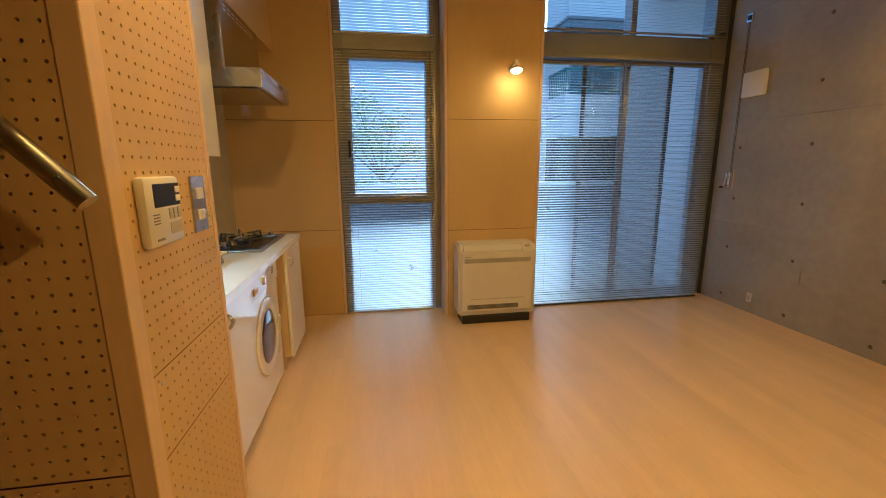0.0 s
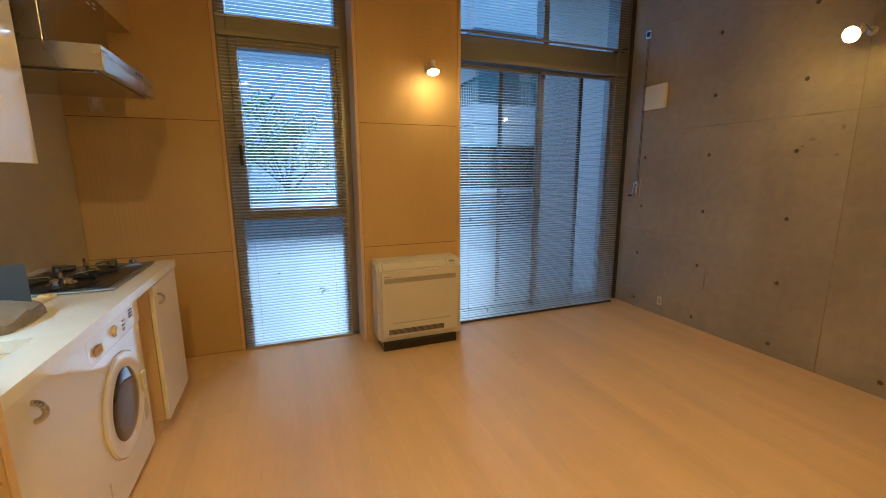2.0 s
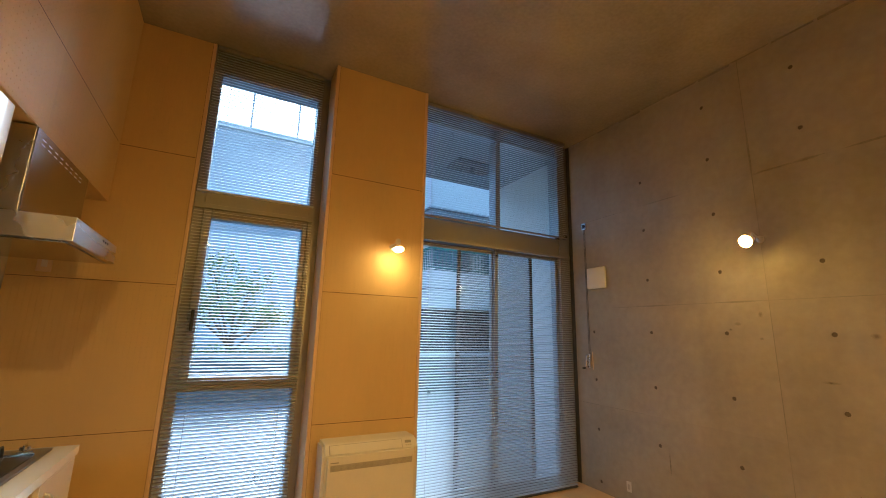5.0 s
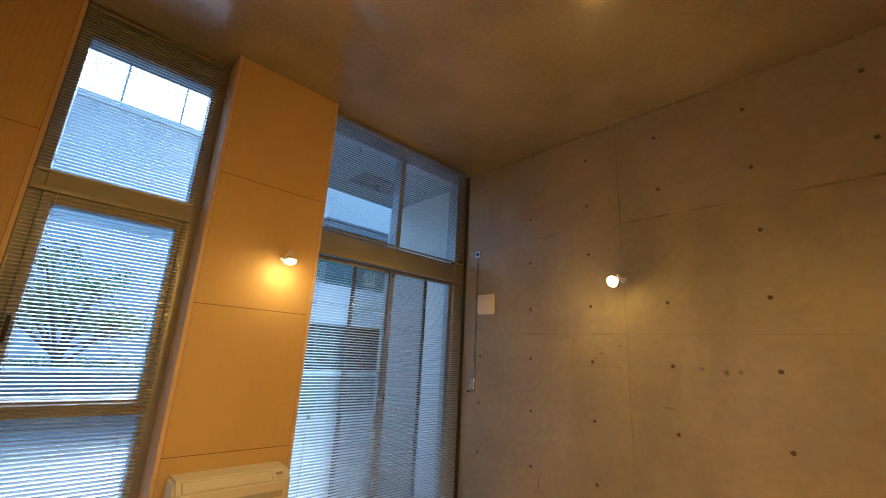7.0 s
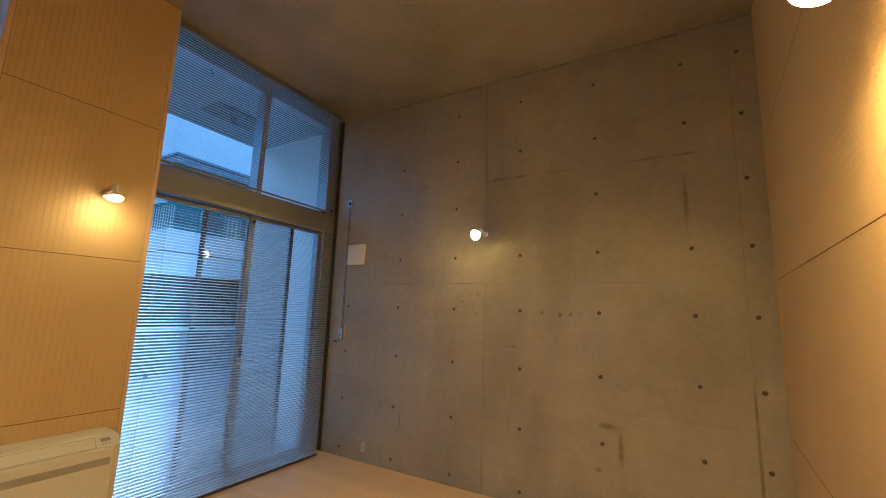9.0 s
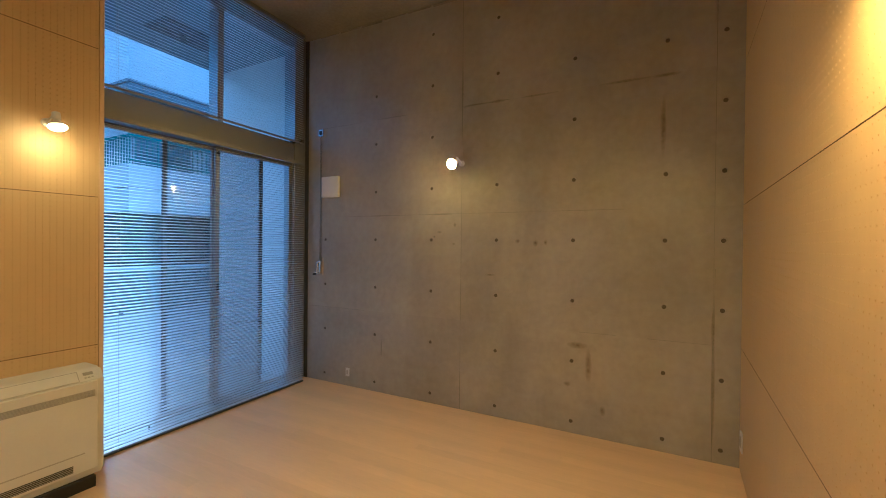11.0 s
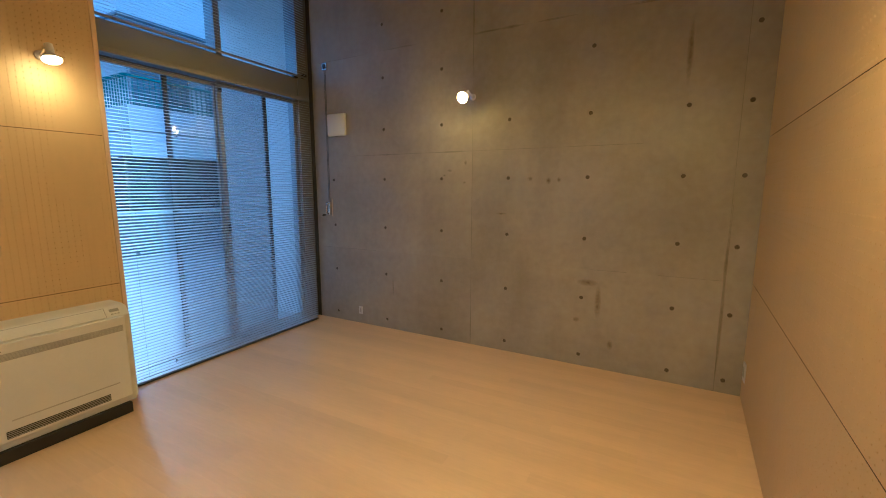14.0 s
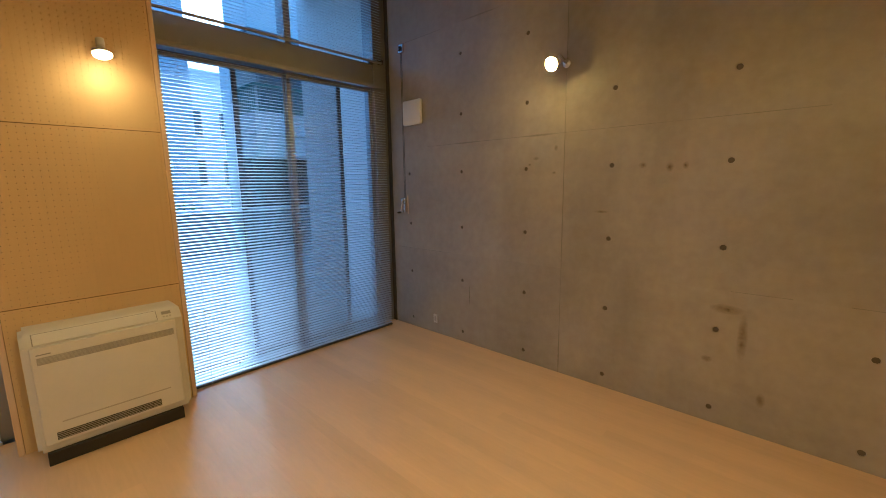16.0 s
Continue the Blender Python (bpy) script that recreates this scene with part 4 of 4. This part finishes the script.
low = thing("garden_wall", "low grey boundary wall with a pale coping", "wall")
part("wall", B((-9, 7.0, -0.139), (9, 7.18, 0.78)), WALLG, low)
part("coping", B((-9, 6.97, 0.78), (9, 7.21, 0.86), 0.01), RENDERW, low)


def far_window(parent, x0, x1, z0, z1, y):
    w = part("window", B((x0, y - 0.02, z0), (x1, y + 0.03, z1)), FARGLASS, parent)
    for lo, hi in (((x0 - 0.06, y - 0.05, z0 - 0.06), (x1 + 0.06, y + 0.01, z0)), ((x0 - 0.06, y - 0.05, z1), (x1 + 0.06, y + 0.01, z1 + 0.06)), ((x0 - 0.06, y - 0.05, z0), (x0, y + 0.01, z1)), ((x1, y - 0.05, z0), (x1 + 0.06, y + 0.01, z1)), (((x0 + x1) / 2 - 0.03, y - 0.04, z0), ((x0 + x1) / 2 + 0.03, y + 0.01, z1))):
        part("frame_bar", B(lo, hi), ALU, w)


# house with balcony over a garage
ho = thing("apartment_house", "white house with green balcony railing over a garage", "house")
hx, hy = 2.25, 8.5
part("wall", B((hx - 0.08, hy + 1.3, -0.139), (16, 10.5, 5.15)), RENDERW, ho)
part("rear_wing", B((5.5, 10.501, -0.139), (16, 15, 9)), RENDERW, ho)
# Closed block; its dark colour gives the depth of the open garage.
part("garage", B((hx + 0.05, hy + 0.5, -0.138), (15, hy + 1.299, 2.14)), GARAGE_SHADE, ho, "near-black block for the shaded garage opening")
part("balcony_slab", B((hx, hy, 2.14), (15, hy + 1.31, 2.42), 0.02), RENDERW, ho)
part("balcony_wall", B((hx, hy, 2.42), (15, hy + 0.16, 3.33), 0.01), RENDERW, ho)
part("balcony_wall", B((hx, hy + 0.16, 2.42), (hx + 0.16, hy + 1.305, 3.33), 0.01), RENDERW, ho)
part("band", B((hx - 0.01, hy - 0.02, 2.73), (15, hy, 2.76)), ROOFG, ho)
part("band", B((hx - 0.012, hy, 2.73), (hx, hy + 1.3, 2.76)), ROOFG, ho)
part("pillar", B((hx + 3.2, hy + 0.02, -0.139), (hx + 3.5, hy + 0.3, 2.14)), RENDERB, ho)
rail = part("railing", B((hx + 0.03, hy + 0.05, 4.00), (14.9, hy + 0.11, 4.07)), GREENM, ho, "green metal railing")
part("rail_low", B((hx + 0.03, hy + 0.06, 3.42), (14.9, hy + 0.10, 3.46)), GREENM, rail)
part("rail_side", B((hx + 0.03, hy + 0.11, 4.00), (hx + 0.09, hy + 1.3, 4.07)), GREENM, rail)
base = None
for i in range(70):
    if base is None:
        base = part("baluster", B((-0.012, -0.012, 3.331), (0.012, 0.012, 4.00)), GREENM, rail)
        base.location = (hx + 0.06, hy + 0.08, 0)
    else:
        o = new("baluster", base.data)
        o.parent, o.location = rail, (hx + 0.06 + 0.13 * i, hy + 0.08, 0)
for i in range(9):
    o = new("baluster", base.data)
    o.parent, o.location = rail, (hx + 0.06, hy + 0.21 + 0.13 * i, 0)
for x in (3.0, 5.1, 7.7):
    far_window(ho, x, x + 1.5, 2.6, 4.65, hy + 1.3)
part("eave", B((hx - 0.08, hy - 0.15, 5.06), (16, hy + 1.4, 5.27), 0.02), ROOFG, ho)
part("eave_cap", B((hx - 0.11, hy - 0.18, 5.27), (16, hy + 1.4, 5.345), 0.01), ROOFG, ho)
part("upper_wall", B((hx - 0.05, hy - 0.1, 5.345), (16, hy + 1.4, 9)), RENDERW, ho)

# long block behind the tree
bk = thing("apartment_block", "long pale grey apartment block with a flat parapet", "building")
part("wall", B((-30, 16, -0.139), (3.0, 26, 9.9)), RENDERB, bk)
part("parapet", B((-30.1, 15.9, 9.9), (3.1, 26.1, 10.15), 0.02), RENDERW, bk)
for x in (-11.5, -8.4, 0.9):
    for z in (1.0,):
        far_window(bk, x - 0.7, x + 0.7, z, z + 1.5, 16)
for x in (-4.9, -3.2, -1.2):
    part("roof_post", rod(B(), (x, 16.1, 10.15), (x, 16.1, 13.0), 0.04), ALU, bk)
far = thing("street_block", "white flat-roofed block further down the street", "building")
part("wall", B((3.6, 24, -0.139), (9.5, 34, 8.0)), RENDERW, far)
for z in (1.5, 4.3):
    for x in (4.6, 6.8):
        far_window(far, x, x + 1.1, z, z + 1.4, 24)
part("stair_pole", rod(B(), (4.1, 23.8, -0.139), (4.1, 23.8, 8.0), 0.06), ALU, far)


# street tree
def tree(x, y, top, spread, label, seed):
    rng = random.Random(seed)
    tr = thing("street_tree", label, "tree", "street trees")
    wood, tips = B(), []
    rod(wood, (0, 0, 0), (0.05, 0.02, top * 0.45), 0.10, 10, 0.065)
    for i in range(9):
        a = rng.uniform(0, 6.28)
        s = Vector((0.04, 0.02, top * rng.uniform(0.28, 0.45)))
        e = Vector((math.cos(a) * spread * rng.uniform(0.4, 0.8), math.sin(a) * spread * rng.uniform(0.4, 0.8), top * rng.uniform(0.5, 0.9)))
        rod(wood, s, e, 0.04, 7, 0.015)
        for k in range(4):
            t2 = e + Vector((rng.uniform(-1, 1), rng.uniform(-1, 1), rng.uniform(-0.3, 0.7))) * spread * 0.32
            rod(wood, s.lerp(e, rng.uniform(0.5, 1)), t2, 0.014, 5, 0.006)
            tips.append(t2)
    part("trunk", wood, BARK, tr)
    vs, fs = [], []
    for c in tips:
        for k in range(85):
            d = Vector((rng.gauss(0, 1), rng.gauss(0, 1), rng.gauss(0, 0.7))) * spread * 0.15
            p = c + d
            q = Euler((rng.uniform(-1, 1), rng.uniform(-1, 1), rng.uniform(0, 6.28))).to_matrix()
            w, h = rng.uniform(0.018, 0.03), rng.uniform(0.04, 0.065)
            b = len(vs)
            vs += [p + q @ Vector(o) for o in ((0, -h, 0), (w, 0, 0.006), (0, h, 0), (-w, 0, 0.006))]
            fs.append((b, b + 1, b + 2, b + 3))
    me = bpy.data.meshes.new("crown")
    me.from_pydata(vs, [], fs)
    me.materials.append(LEAF)
    tagged(new("crown", me), kind="stuff").parent = tr
    tr.location = (x, y, -0.139)


tree(-3.1, 7.9, 3.1, 1.25, "young leafy street tree behind the boundary wall", 3)
tree(-4.9, 8.4, 2.9, 1.1, "young leafy street tree behind the boundary wall", 5)
hedge_v, hedge_f = [], []
rng = random.Random(8)
for k in range(9000):
    p = Vector((rng.uniform(-8, 0.4), rng.uniform(7.35, 8.0), rng.uniform(-0.1, 0.95) + rng.gauss(0, 0.05)))
    q = Euler((rng.uniform(-1.2, 1.2), rng.uniform(-1.2, 1.2), rng.uniform(0, 6.28))).to_matrix()
    b = len(hedge_v)
    hedge_v += [p + q @ Vector(o) for o in ((0, -0.05, 0), (0.028, 0, 0.006), (0, 0.05, 0), (-0.028, 0, 0.006))]
    hedge_f.append((b, b + 1, b + 2, b + 3))
me = bpy.data.meshes.new("hedge")
me.from_pydata(hedge_v, [], hedge_f)
me.materials.append(LEAF)
tagged(new("hedge", me), "clipped green hedge behind the boundary wall", "hedge", kind="stuff")

# ---- maple boards, last ----
floor = thing("floor", "pale maple strip floor, satin, boards running to the windows", "floor", kind="structure")
rng = random.Random(4)
bw, made = 0.0757, {}
x = -0.001
while x > -4.3:
    y = 0.299
    L = rng.choice((0.5, 0.9, 1.35, 1.8))
    while y > -4.6:
        y2 = max(y - L, -4.6)
        key = round(y - y2, 3)
        if key not in made:
            bm = B((-bw / 2 + 0.0001, -key / 2 + 0.0001, -0.0155), (bw / 2 - 0.0001, key / 2 - 0.0001, 0.0))
            me = bpy.data.meshes.new("floor_board")
            bm.to_mesh(me)
            bm.free()
            me.materials.append(FLOORM)
            made[key] = me
        o = new("floor_board", made[key])
        o.parent, o.location = floor, (x - bw / 2, (y + y2) / 2, 0)
        y = y2
        L = 1.818
    x -= bw
struct("floor_hall", B((-6.2, -6.0, -0.0155), (-4.31, -2.47, -0.001)), FLOORM, "maple hall floor", "floor")
struct("floor_hall_south", B((-4.31, -6.0, -0.0155), (-2.75, -4.6005, -0.001)), FLOORM, "maple hall floor", "floor")
